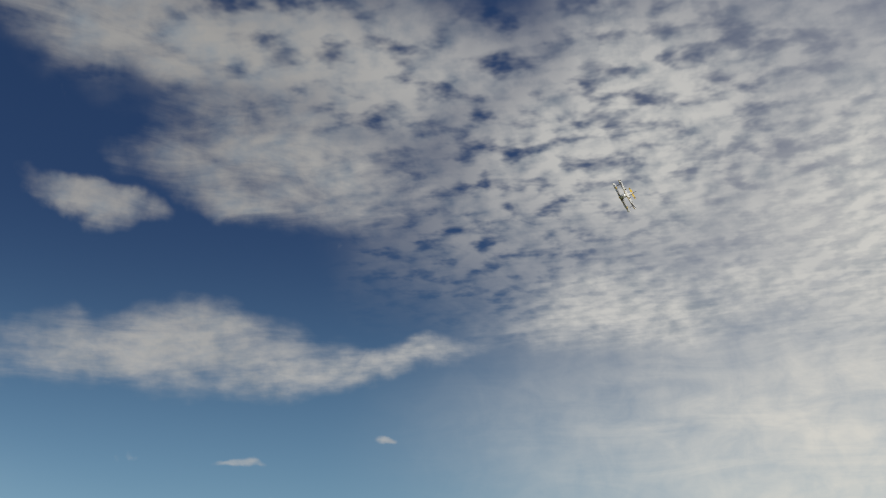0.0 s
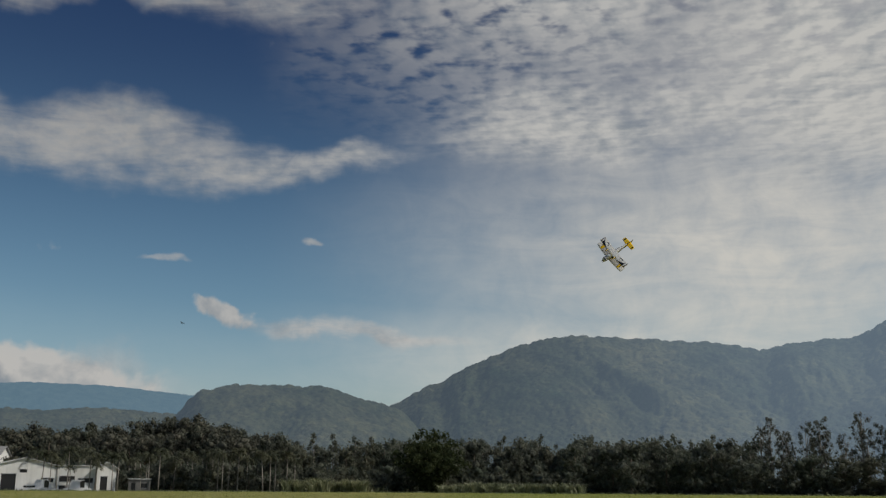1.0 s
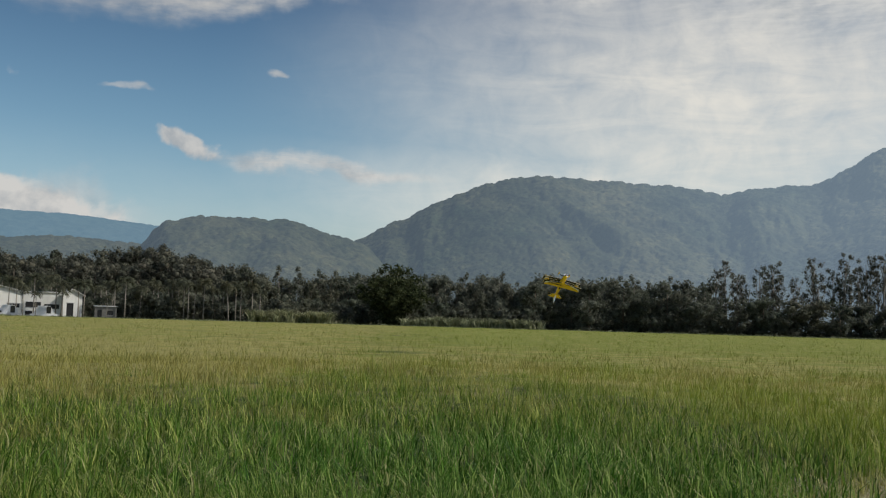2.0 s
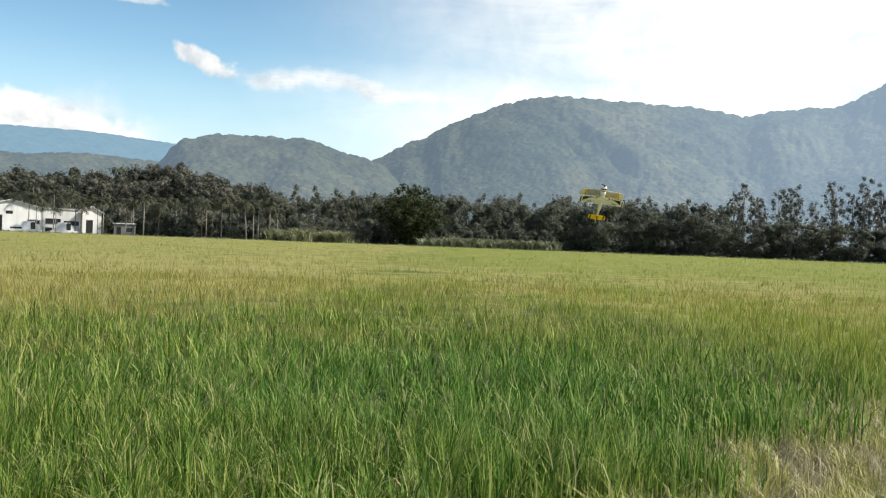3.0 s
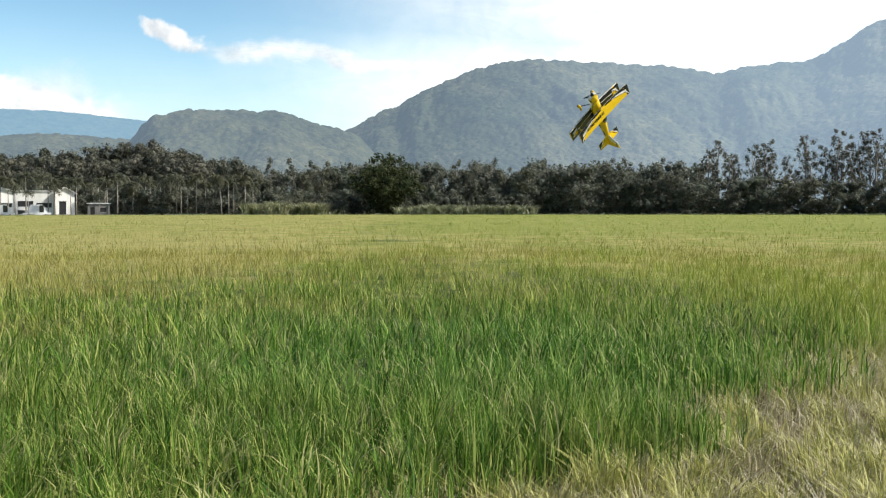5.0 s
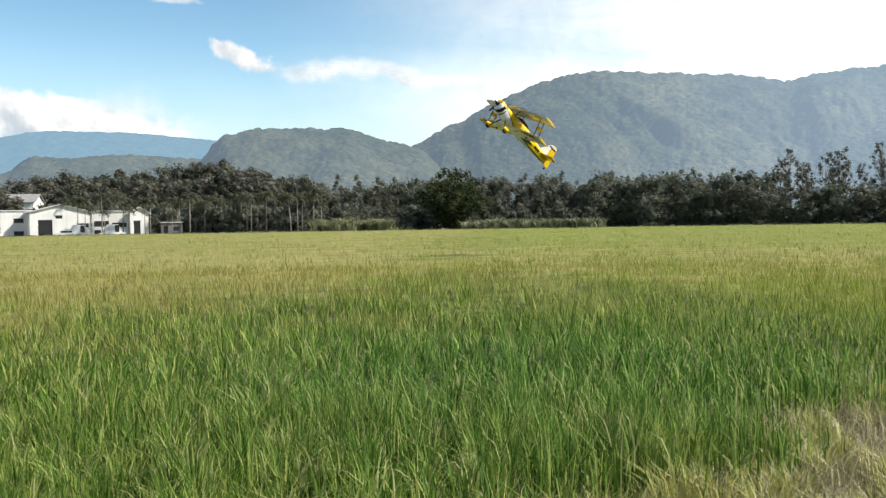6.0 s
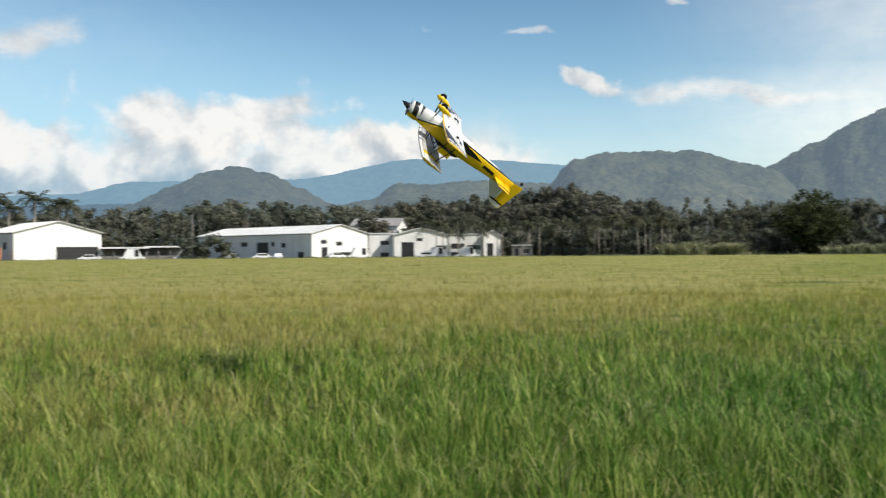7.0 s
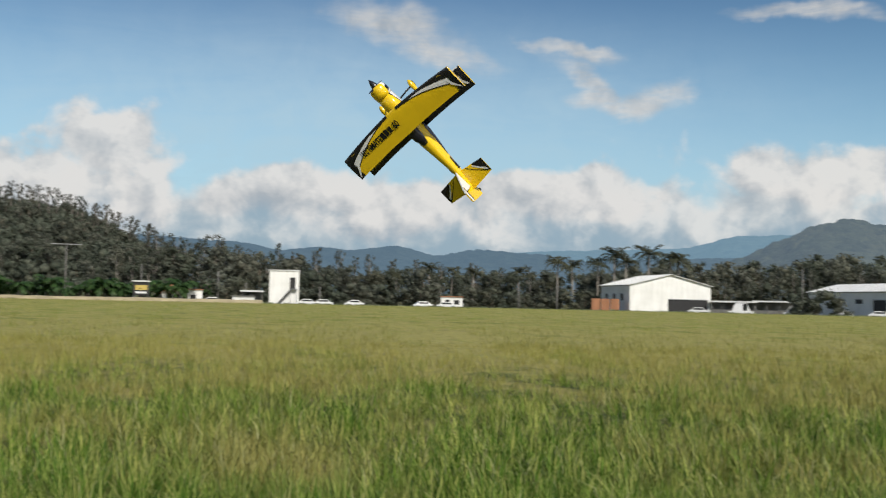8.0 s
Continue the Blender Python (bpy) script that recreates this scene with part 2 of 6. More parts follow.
def rice_patches(nt, leaf):
    """Broad drifts of deep green, yellow-green and rusty brown over the field."""
    big = noise_of(nt, 0.22, 6, 0.7, (1, 1, 0))
    mid = noise_of(nt, 0.42, 6, 0.72, (0.7, 1.2, 0))
    fleck = noise_of(nt, 2.6, 4, 0.7, (1, 1, 0))
    # the crop ripens outwards from the wet corner by the camera
    tc = nt.nodes.new("ShaderNodeTexCoord")
    flat = nt.nodes.new("ShaderNodeVectorMath")
    flat.operation = "MULTIPLY"
    flat.inputs[1].default_value = (1, 1, 0)
    nt.links.new(tc.outputs["Object"], flat.inputs[0])
    far = nt.nodes.new("ShaderNodeVectorMath")
    far.operation = "LENGTH"
    nt.links.new(flat.outputs[0], far.inputs[0])
    ripe = nt.nodes.new("ShaderNodeMapRange")
    ripe.inputs[1].default_value, ripe.inputs[2].default_value, ripe.inputs[3].default_value, ripe.inputs[4].default_value = 11.0, 30.0, -0.17, 0.16
    nt.links.new(far.outputs["Value"], ripe.inputs[0])
    # the side by the sheds is drier
    parts = nt.nodes.new("ShaderNodeSeparateXYZ")
    nt.links.new(tc.outputs["Object"], parts.inputs[0])
    shed = nt.nodes.new("ShaderNodeMapRange")
    for i, v in ((1, -1.5), (2, -7.0), (3, 0.0), (4, 0.10)):
        shed.inputs[i].default_value = v
    nt.links.new(parts.outputs[0], shed.inputs[0])
    sun_tint = nt.nodes.new("ShaderNodeMapRange")           # yellow sunlight painted into the leaves on the straw side
    for i, v in ((1, 0.5), (2, 5.0), (3, 0.0), (4, 0.16)):
        sun_tint.inputs[i].default_value = v
    nt.links.new(parts.outputs[0], sun_tint.inputs[0])
    # the crop's own drifts plus that painted sunlight
    ripening = nt.nodes.new("ShaderNodeMath")
    ripening.operation = "ADD"
    nt.links.new(big, ripening.inputs[0])
    nt.links.new(sun_tint.outputs[0], ripening.inputs[1])
    grown = nt.nodes.new("ShaderNodeMath")
    grown.operation = "ADD"
    nt.links.new(ripening.outputs[0], grown.inputs[0])
    nt.links.new(ripe.outputs[0], grown.inputs[1])
    rust = nt.nodes.new("ShaderNodeMath")
    rust.operation = "MULTIPLY_ADD"
    nt.links.new(ripe.outputs[0], rust.inputs[0])
    rust.inputs[1].default_value = 0.6
    spent = nt.nodes.new("ShaderNodeMapRange")           # the far side is still fresh
    for i, v in ((1, 24.0), (2, 60.0), (3, 0.0), (4, -0.13)):
        spent.inputs[i].default_value = v
    nt.links.new(far.outputs["Value"], spent.inputs[0])
    dry = nt.nodes.new("ShaderNodeMath")
    dry.operation = "ADD"
    nt.links.new(mid, dry.inputs[0])
    nt.links.new(spent.outputs[0], dry.inputs[1])
    thirst = nt.nodes.new("ShaderNodeMath")
    thirst.operation = "ADD"
    nt.links.new(dry.outputs[0], thirst.inputs[0])
    nt.links.new(shed.outputs[0], thirst.inputs[1])
    nt.links.new(thirst.outputs[0], rust.inputs[2])
    yellow = blend(nt, leaf, (0.30, 0.34, 0.06), ramp(nt, grown.outputs[0], (0.44, (0, 0, 0)), (0.65, (0.62, 0.62, 0.62))))
    tan = blend(nt, yellow, (0.37, 0.33, 0.12), ramp(nt, rust.outputs[0], (0.48, (0, 0, 0)), (0.60, (0.75, 0.75, 0.75))))
    # a wet hollow a few metres out, where the crop is densest
    hollow = nt.nodes.new("ShaderNodeVectorMath")
    hollow.operation = "DISTANCE"
    hollow.inputs[1].default_value = (0.6, 9.2, 0.0)
    nt.links.new(flat.outputs[0], hollow.inputs[0])
    edge = nt.nodes.new("ShaderNodeMath")
    edge.operation = "MULTIPLY_ADD"
    edge.inputs[1].default_value = -8.0
    nt.links.new(noise_of(nt, 0.7, 5, 0.7, (1, 1, 0)), edge.inputs[0])
    nt.links.new(hollow.outputs["Value"], edge.inputs[2])
    wet = nt.nodes.new("ShaderNodeMapRange")
    for i, v in ((1, -2.4), (2, 1.0), (3, 0.55), (4, 0.0)):
        wet.inputs[i].default_value = v
    nt.links.new(edge.outputs[0], wet.inputs[0])
    tan = blend(nt, tan, blend(nt, leaf, (0.42, 0.78, 0.75), 1.0, "MULTIPLY"), wet.outputs[0])
    return blend(nt, tan, ramp(nt, fleck, (0.34, (0.62, 0.62, 0.55)), (0.52, (1, 1, 1)), (0.70, (1.2, 1.2, 1.1))), 0.8, "MULTIPLY")


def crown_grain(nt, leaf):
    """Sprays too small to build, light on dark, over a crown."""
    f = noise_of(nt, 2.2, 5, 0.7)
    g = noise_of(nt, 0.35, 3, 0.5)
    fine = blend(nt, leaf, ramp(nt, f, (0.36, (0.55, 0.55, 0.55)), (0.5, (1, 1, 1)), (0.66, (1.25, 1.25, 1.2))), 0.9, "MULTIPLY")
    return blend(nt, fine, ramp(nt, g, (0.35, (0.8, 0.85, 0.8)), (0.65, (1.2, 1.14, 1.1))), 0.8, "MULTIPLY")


def airlight(name, dark, light, haze_glow, strength, scale):
    """Far wooded slopes: patchy forest, with the haze before them painted in as emission."""
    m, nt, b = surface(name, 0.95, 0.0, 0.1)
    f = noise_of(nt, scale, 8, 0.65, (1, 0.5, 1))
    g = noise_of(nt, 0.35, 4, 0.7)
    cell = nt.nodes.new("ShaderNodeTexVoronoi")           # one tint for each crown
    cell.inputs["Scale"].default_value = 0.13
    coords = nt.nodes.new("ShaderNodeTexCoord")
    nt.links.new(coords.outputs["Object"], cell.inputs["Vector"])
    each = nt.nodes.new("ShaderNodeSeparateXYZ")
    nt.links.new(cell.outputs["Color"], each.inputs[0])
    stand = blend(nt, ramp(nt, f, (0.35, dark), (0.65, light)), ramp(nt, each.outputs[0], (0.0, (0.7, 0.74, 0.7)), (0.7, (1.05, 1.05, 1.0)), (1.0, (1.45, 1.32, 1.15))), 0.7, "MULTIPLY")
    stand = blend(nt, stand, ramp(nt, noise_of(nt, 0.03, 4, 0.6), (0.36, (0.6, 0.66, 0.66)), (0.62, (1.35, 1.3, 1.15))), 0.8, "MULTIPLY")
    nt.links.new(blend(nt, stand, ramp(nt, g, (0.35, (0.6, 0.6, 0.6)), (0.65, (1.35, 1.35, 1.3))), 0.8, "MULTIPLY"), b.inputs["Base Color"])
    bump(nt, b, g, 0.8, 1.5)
    b.inputs["Emission Color"].default_value = (*haze_glow, 1)
    # the painted haze glows brighter towards the sun
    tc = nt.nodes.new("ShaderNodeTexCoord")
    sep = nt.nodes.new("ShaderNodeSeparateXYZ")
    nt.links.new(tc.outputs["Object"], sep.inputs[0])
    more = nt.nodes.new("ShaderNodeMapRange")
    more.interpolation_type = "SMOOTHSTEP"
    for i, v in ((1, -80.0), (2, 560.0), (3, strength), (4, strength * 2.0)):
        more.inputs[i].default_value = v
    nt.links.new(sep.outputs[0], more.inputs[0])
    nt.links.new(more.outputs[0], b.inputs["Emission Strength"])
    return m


M_BARK = painted("bark", (0.20, 0.16, 0.12), 0.9, 0.5, 1.2, grain=9.0, depth=0.02)
M_PALE_BARK = painted("pale_bark", (0.32, 0.29, 0.25), 0.85, 0.4, 0.8, grain=7.0, depth=0.01)
# broad, gum and dry-wood leaf colours hold distance haze, mixed in as lighter grey
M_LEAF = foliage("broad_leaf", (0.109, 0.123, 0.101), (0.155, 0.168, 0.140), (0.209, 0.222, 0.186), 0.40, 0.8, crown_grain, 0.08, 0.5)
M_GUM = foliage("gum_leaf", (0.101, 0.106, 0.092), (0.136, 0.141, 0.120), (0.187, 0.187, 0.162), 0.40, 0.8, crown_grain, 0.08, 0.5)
M_PALM = foliage("palm_leaf", (0.052, 0.060, 0.040), (0.080, 0.088, 0.056), (0.120, 0.120, 0.080), 0.35, 0.6, None, 0.2)
M_CANE = foliage("cane_leaf", (0.16, 0.19, 0.10), (0.27, 0.30, 0.18), (0.42, 0.43, 0.29))
M_BANANA = foliage("banana_leaf", (0.024, 0.060, 0.016), (0.040, 0.088, 0.024), (0.072, 0.120, 0.040))
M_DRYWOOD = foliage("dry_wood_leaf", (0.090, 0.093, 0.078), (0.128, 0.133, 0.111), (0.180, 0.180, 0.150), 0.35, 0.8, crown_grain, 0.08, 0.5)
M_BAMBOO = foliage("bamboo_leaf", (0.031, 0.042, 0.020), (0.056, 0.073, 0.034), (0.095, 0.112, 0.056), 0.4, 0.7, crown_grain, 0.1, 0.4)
M_RICE = foliage("rice_leaf", (0.034, 0.092, 0.013), (0.155, 0.275, 0.036), (0.54, 0.55, 0.17), 0.34, 0.55, rice_patches, 0.15)
M_EAR = foliage("rice_ear", (0.28, 0.28, 0.10), (0.42, 0.40, 0.17), (0.58, 0.53, 0.28), 0.3, 0.6)
M_STRAW = foliage("straw", (0.204, 0.157, 0.090), (0.505, 0.433, 0.264), (0.891, 0.819, 0.625), 0.2, 0.6)
M_OLIVE = foliage("drying_leaf", (0.172, 0.184, 0.046), (0.391, 0.402, 0.103), (0.713, 0.667, 0.253), 0.3, 0.5)


# ---- building blocks ----
def polar(az, r, z=0.0):
    a = radians(az)
    return (r * math.sin(a), r * math.cos(a), z)


def mesh_from(name, verts, faces, material=None, smooth=False):
    me = bpy.data.meshes.new(name)
    me.from_pydata(verts, [], faces)
    if material:
        me.materials.append(material)
    if smooth:
        me.polygons.foreach_set("use_smooth", [True] * len(me.polygons))
    me.update()
    return me


def link(name, me, parent=None, label="", m=None):
    ob = new(name, me)
    if parent is not None:
        ob.parent = parent
    if label:
        ob["label"] = label
    if m is not None:
        ob.matrix_basis = m
    return ob


def part(name, bm, material, parent, label="", smooth=False, m=None):
    me = bpy.data.meshes.new(name)
    bm.normal_update()
    bm.to_mesh(me)
    bm.free()
    me.materials.append(material)
    if smooth:
        me.polygons.foreach_set("use_smooth", [True] * len(me.polygons))
    return link(name, me, parent, label, m)


def box(bm, x0, x1, y0, y1, z0, z1, m=None):
    vs = [bm.verts.new((x, y, z)) for z in (z0, z1) for y in (y0, y1) for x in (x0, x1)]
    for f in ((0, 2, 3, 1), (4, 5, 7, 6), (0, 1, 5, 4), (2, 6, 7, 3), (0, 4, 6, 2), (1, 3, 7, 5)):
        bm.faces.new([vs[i] for i in f])
    if m is not None:
        bmesh.ops.transform(bm, matrix=m, verts=vs)
    return vs


def boxed(*dims, m=None):
    bm = bmesh.new()
    box(bm, *dims, m=m)
    return bm


def tube(bm, pts, radii, n=6):
    """A tapered limb through the points."""
    rings = []
    for i, (p, r) in enumerate(zip(pts, radii)):
        d = Vector(pts[min(i + 1, len(pts) - 1)]) - Vector(pts[max(i - 1, 0)])
        q = d.to_track_quat("Z", "Y")
        rings.append([bm.verts.new(Vector(p) + q @ Vector((r * math.cos(k * math.tau / n), r * math.sin(k * math.tau / n), 0))) for k in range(n)])
    for a, b in zip(rings, rings[1:]):
        for k in range(n):
            bm.faces.new((a[k], a[(k + 1) % n], b[(k + 1) % n], b[k]))
    bm.faces.new(rings[0][::-1])
    bm.faces.new(rings[-1])


# ---- ground and distance ----
def make_ground():
    rings = [0, 2, 4, 7, 11, 16, 24, 36, 55, 80, 120, 170, 213, 216, 240, 300, 420, 700, 1200, 2200, 4800]
    verts, faces, n = [(0, 0, 0)], [], 96
    for r in rings[1:]:
        for k in range(n):
            p = polar(k * 360 / n, r)
            z = 0.05 * noise.noise((p[0] * 0.3, p[1] * 0.3, 0)) if r < 210 else (0.0 if r > 225 else 0.25)
            verts.append((p[0], p[1], z))
    for k in range(n):
        faces.append((0, 1 + (k + 1) % n, 1 + k))
    for i in range(len(rings) - 2):
        a, b = 1 + i * n, 1 + (i + 1) * n
        for k in range(n):
            faces.append((a + k, a + (k + 1) % n, b + (k + 1) % n, b + k))
    m, nt, b = surface("field_soil", 0.95, 0.0, 0.2)
    f = noise_of(nt, 0.5, 8)
    col = ramp(nt, f, (0.3, (0.045, 0.05, 0.02)), (0.5, (0.10, 0.10, 0.04)), (0.7, (0.16, 0.13, 0.07)))
    nt.links.new(col, b.inputs["Base Color"])
    bump(nt, b, noise_of(nt, 6.0, 6), 0.6, 0.05)
    tagged(link("ground", mesh_from("ground", verts, faces, m, True)), "flat dark soil and rough grass reaching to the hills", "ground", kind="structure")


def knots(table, x):
    xs, ys = [t[0] for t in table], [t[1] for t in table]
    i = max(0, min(len(xs) - 2, next((k for k in range(len(xs) - 1) if x <= xs[k + 1]), len(xs) - 2)))
    u = max(0.0, min(1.0, (x - xs[i]) / (xs[i + 1] - xs[i])))
    u = u * u * (3 - 2 * u) * 0.5 + u * 0.5
    return ys[i] + (ys[i + 1] - ys[i]) * u


def crowns(u, v, pitch, seed):
    """Height of close-set rounded tree crowns at u metres along and v metres up a slope, from 0 to about 1.3."""
    out = np.zeros_like(u)
    iu, iv = np.floor(u / pitch), np.floor(v / pitch)
    for du in (-1, 0, 1):
        for dv in (-1, 0, 1):
            cu, cv = iu + du, iv + dv
            h1 = np.modf(np.abs(np.sin(cu * 127.1 + cv * 311.7 + seed) * 4375.85))[0]
            h2 = np.modf(np.abs(np.sin(cu * 269.5 + cv * 183.3 + seed) * 4375.85))[0]
            h3 = np.modf(np.abs(np.sin(cu * 71.7 + cv * 97.1 + seed) * 4375.85))[0]
            d2 = ((u / pitch - cu - h1) ** 2 + (v / pitch - cv - h2) ** 2) / (0.5 + 0.35 * h3) ** 2
            out = np.maximum(out, (0.45 + 0.85 * h3) * np.sqrt(np.maximum(0.0, 1 - d2)))
    return out


def make_range(name, label, ridge, r_foot, r_top, material, step_deg=0.09, rough=1.0, seed=0, trees=2.5, rows_n=170):
    """A wooded range: ridge = (bearing, height of the crest in degrees); soft gullies and spurs under a close canopy of crowns."""
    lo, hi = ridge[0][0], ridge[-1][0]
    cols, back = int((hi - lo) / step_deg), 8
    az = lo + (hi - lo) * np.arange(cols + 1) / cols
    coarse = 4
    co = np.zeros((cols + 1, rows_n + back + 1, 3))
    s_row = np.linspace(0, 1, rows_n + 1)
    sparse = np.linspace(0, 1, rows_n // coarse + 1)
    length = math.hypot(r_top - r_foot, r_top * math.tan(radians(max(k[1] for k in ridge))))
    for i, a in enumerate(az):
        top = r_top * math.tan(radians(knots(ridge, a)))
        top += rough * 0.010 * top * noise.fractal((a * 0.9, seed, 0), 1.0, 2.0, 4)
        form = []
        for q in sparse:
            w = 1.1 * noise.noise((a * 0.16, q * 1.2, seed + 30))
            g = noise.fractal((a * 0.24 + 0.9 * q + w, q * 1.8, seed + 9), 1.0, 2.1, 5)
            gully = abs(noise.noise((a * 0.22 + q * 1.6 + w, q * 0.9, seed + 20)))
            form.append(top * q ** 1.05 * (1 + (1 - q) * (0.25 + q) * 1.0 * rough * (g * 0.5 - gully * 0.4)))
        h = np.concatenate([np.interp(s_row, sparse, form), top * (1 - (np.arange(1, back + 1) / back) ** 2)])
        r = np.concatenate([r_foot + (r_top - r_foot) * s_row, r_top + (r_top - r_foot) * 0.5 * np.arange(1, back + 1) / back])
        co[i, :, 0], co[i, :, 1], co[i, :, 2] = r * math.sin(radians(a)), r * math.cos(radians(a)), h + EYE
    u = np.radians(az)[:, None] * r_top + 0 * s_row[None]
    v = s_row[None] * length + 0 * u
    co[:, :rows_n + 1, 2] += trees * crowns(u, v, 7.0, seed) + 0.4 * trees * crowns(u + 4, v + 3, 16.0, seed + 5) - trees * 0.7
    co[:, 0, 2] = -2.0
    w = rows_n + back + 1
    faces = [(i * w + j, (i + 1) * w + j, (i + 1) * w + j + 1, i * w + j + 1) for i in range(cols) for j in range(w - 1)]
    tagged(link(name, mesh_from(name, co.reshape(-1, 3).tolist(), faces, material, True)), label, "mountain", kind="structure")


make_ground()
# third colour and strength: the haze painted onto each range as glow
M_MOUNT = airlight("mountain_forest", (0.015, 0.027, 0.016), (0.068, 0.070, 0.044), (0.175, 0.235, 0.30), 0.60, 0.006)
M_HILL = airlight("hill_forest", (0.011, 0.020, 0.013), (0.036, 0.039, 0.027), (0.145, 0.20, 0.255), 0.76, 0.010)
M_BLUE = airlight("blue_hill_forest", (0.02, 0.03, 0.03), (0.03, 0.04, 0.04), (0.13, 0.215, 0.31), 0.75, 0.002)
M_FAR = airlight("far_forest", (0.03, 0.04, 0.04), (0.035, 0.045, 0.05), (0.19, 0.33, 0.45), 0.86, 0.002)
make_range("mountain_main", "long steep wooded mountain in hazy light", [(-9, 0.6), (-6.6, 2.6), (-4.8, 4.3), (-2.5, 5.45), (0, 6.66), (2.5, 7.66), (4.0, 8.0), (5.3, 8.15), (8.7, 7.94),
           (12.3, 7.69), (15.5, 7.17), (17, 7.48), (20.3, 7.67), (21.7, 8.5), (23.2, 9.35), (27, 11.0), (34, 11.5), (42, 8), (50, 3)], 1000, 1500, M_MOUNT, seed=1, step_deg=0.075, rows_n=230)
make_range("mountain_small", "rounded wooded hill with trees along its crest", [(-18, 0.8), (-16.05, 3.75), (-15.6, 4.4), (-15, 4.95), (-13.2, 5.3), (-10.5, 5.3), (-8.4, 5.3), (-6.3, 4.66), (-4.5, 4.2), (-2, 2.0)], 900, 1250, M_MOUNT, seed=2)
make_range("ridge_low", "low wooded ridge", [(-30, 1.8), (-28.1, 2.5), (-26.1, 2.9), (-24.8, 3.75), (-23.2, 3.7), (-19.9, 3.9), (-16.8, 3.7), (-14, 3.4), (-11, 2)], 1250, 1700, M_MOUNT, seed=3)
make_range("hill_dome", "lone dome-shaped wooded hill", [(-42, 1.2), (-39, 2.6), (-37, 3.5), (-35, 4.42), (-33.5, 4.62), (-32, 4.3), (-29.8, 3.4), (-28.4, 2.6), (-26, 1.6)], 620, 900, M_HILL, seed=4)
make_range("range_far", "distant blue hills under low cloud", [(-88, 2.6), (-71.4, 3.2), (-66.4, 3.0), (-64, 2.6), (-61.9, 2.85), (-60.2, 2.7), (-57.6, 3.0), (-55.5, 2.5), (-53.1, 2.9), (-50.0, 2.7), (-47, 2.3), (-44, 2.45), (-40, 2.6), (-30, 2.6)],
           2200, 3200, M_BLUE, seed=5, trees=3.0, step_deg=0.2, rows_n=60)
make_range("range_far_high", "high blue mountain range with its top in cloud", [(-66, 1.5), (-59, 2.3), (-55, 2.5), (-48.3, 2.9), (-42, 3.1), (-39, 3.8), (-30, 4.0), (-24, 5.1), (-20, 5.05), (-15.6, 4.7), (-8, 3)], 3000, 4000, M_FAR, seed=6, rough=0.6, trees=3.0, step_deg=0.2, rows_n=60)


# ---- trees ----
def leaf_cloud(rng, centres, per, size, squash=0.8, mass=0.62, cut=1):
    """Small folded leaf sprays set over the shells of many clumps."""
    verts, faces = [], []
    core = bmesh.new()
    bmesh.ops.create_icosphere(core, subdivisions=cut, radius=1.0)
    shell = [v.co.copy() for v in core.verts]
    tris = [tuple(v.index for v in f.verts) for f in core.faces]
    core.free()
    for (cx, cy, cz, cr) in centres:
        i = len(verts)                                    # leafy mass of the clump, lumpy all over
        k = rng.uniform(0, 99)
        for d in shell:
            q = cr * mass * (0.60 + 0.62 * rng.random() + 0.5 * noise.noise(d * 1.7 + Vector((k, 0, 0))))
            verts.append((cx + d.x * q, cy + d.y * q, cz + d.z * q * squash))
        faces += [(a + i, b + i, c + i) for a, b, c in tris]
        for _ in range(per):
            d = Vector((rng.gauss(0, 1), rng.gauss(0, 1), rng.gauss(0, 1))).normalized()
            rr = cr * (0.66 + 0.52 * rng.random())
            p = Vector((cx + d.x * rr, cy + d.y * rr, cz + d.z * rr * squash))
            u = Vector((rng.gauss(0, 1), rng.gauss(0, 1), rng.gauss(0, 0.6))).normalized()
            v = (d + Vector((rng.gauss(0, .5), rng.gauss(0, .5), rng.gauss(0, .5)))).cross(u).normalized()
            s = size * (0.6 + 0.8 * rng.random())
            i = len(verts)
            verts += [p - u * s - v * s * 0.25, p + v * s * 0.6, p + u * s + v * s * 0.1, p - v * s * 0.55]
            faces.append((i, i + 1, i + 2, i + 3))
    return verts, faces


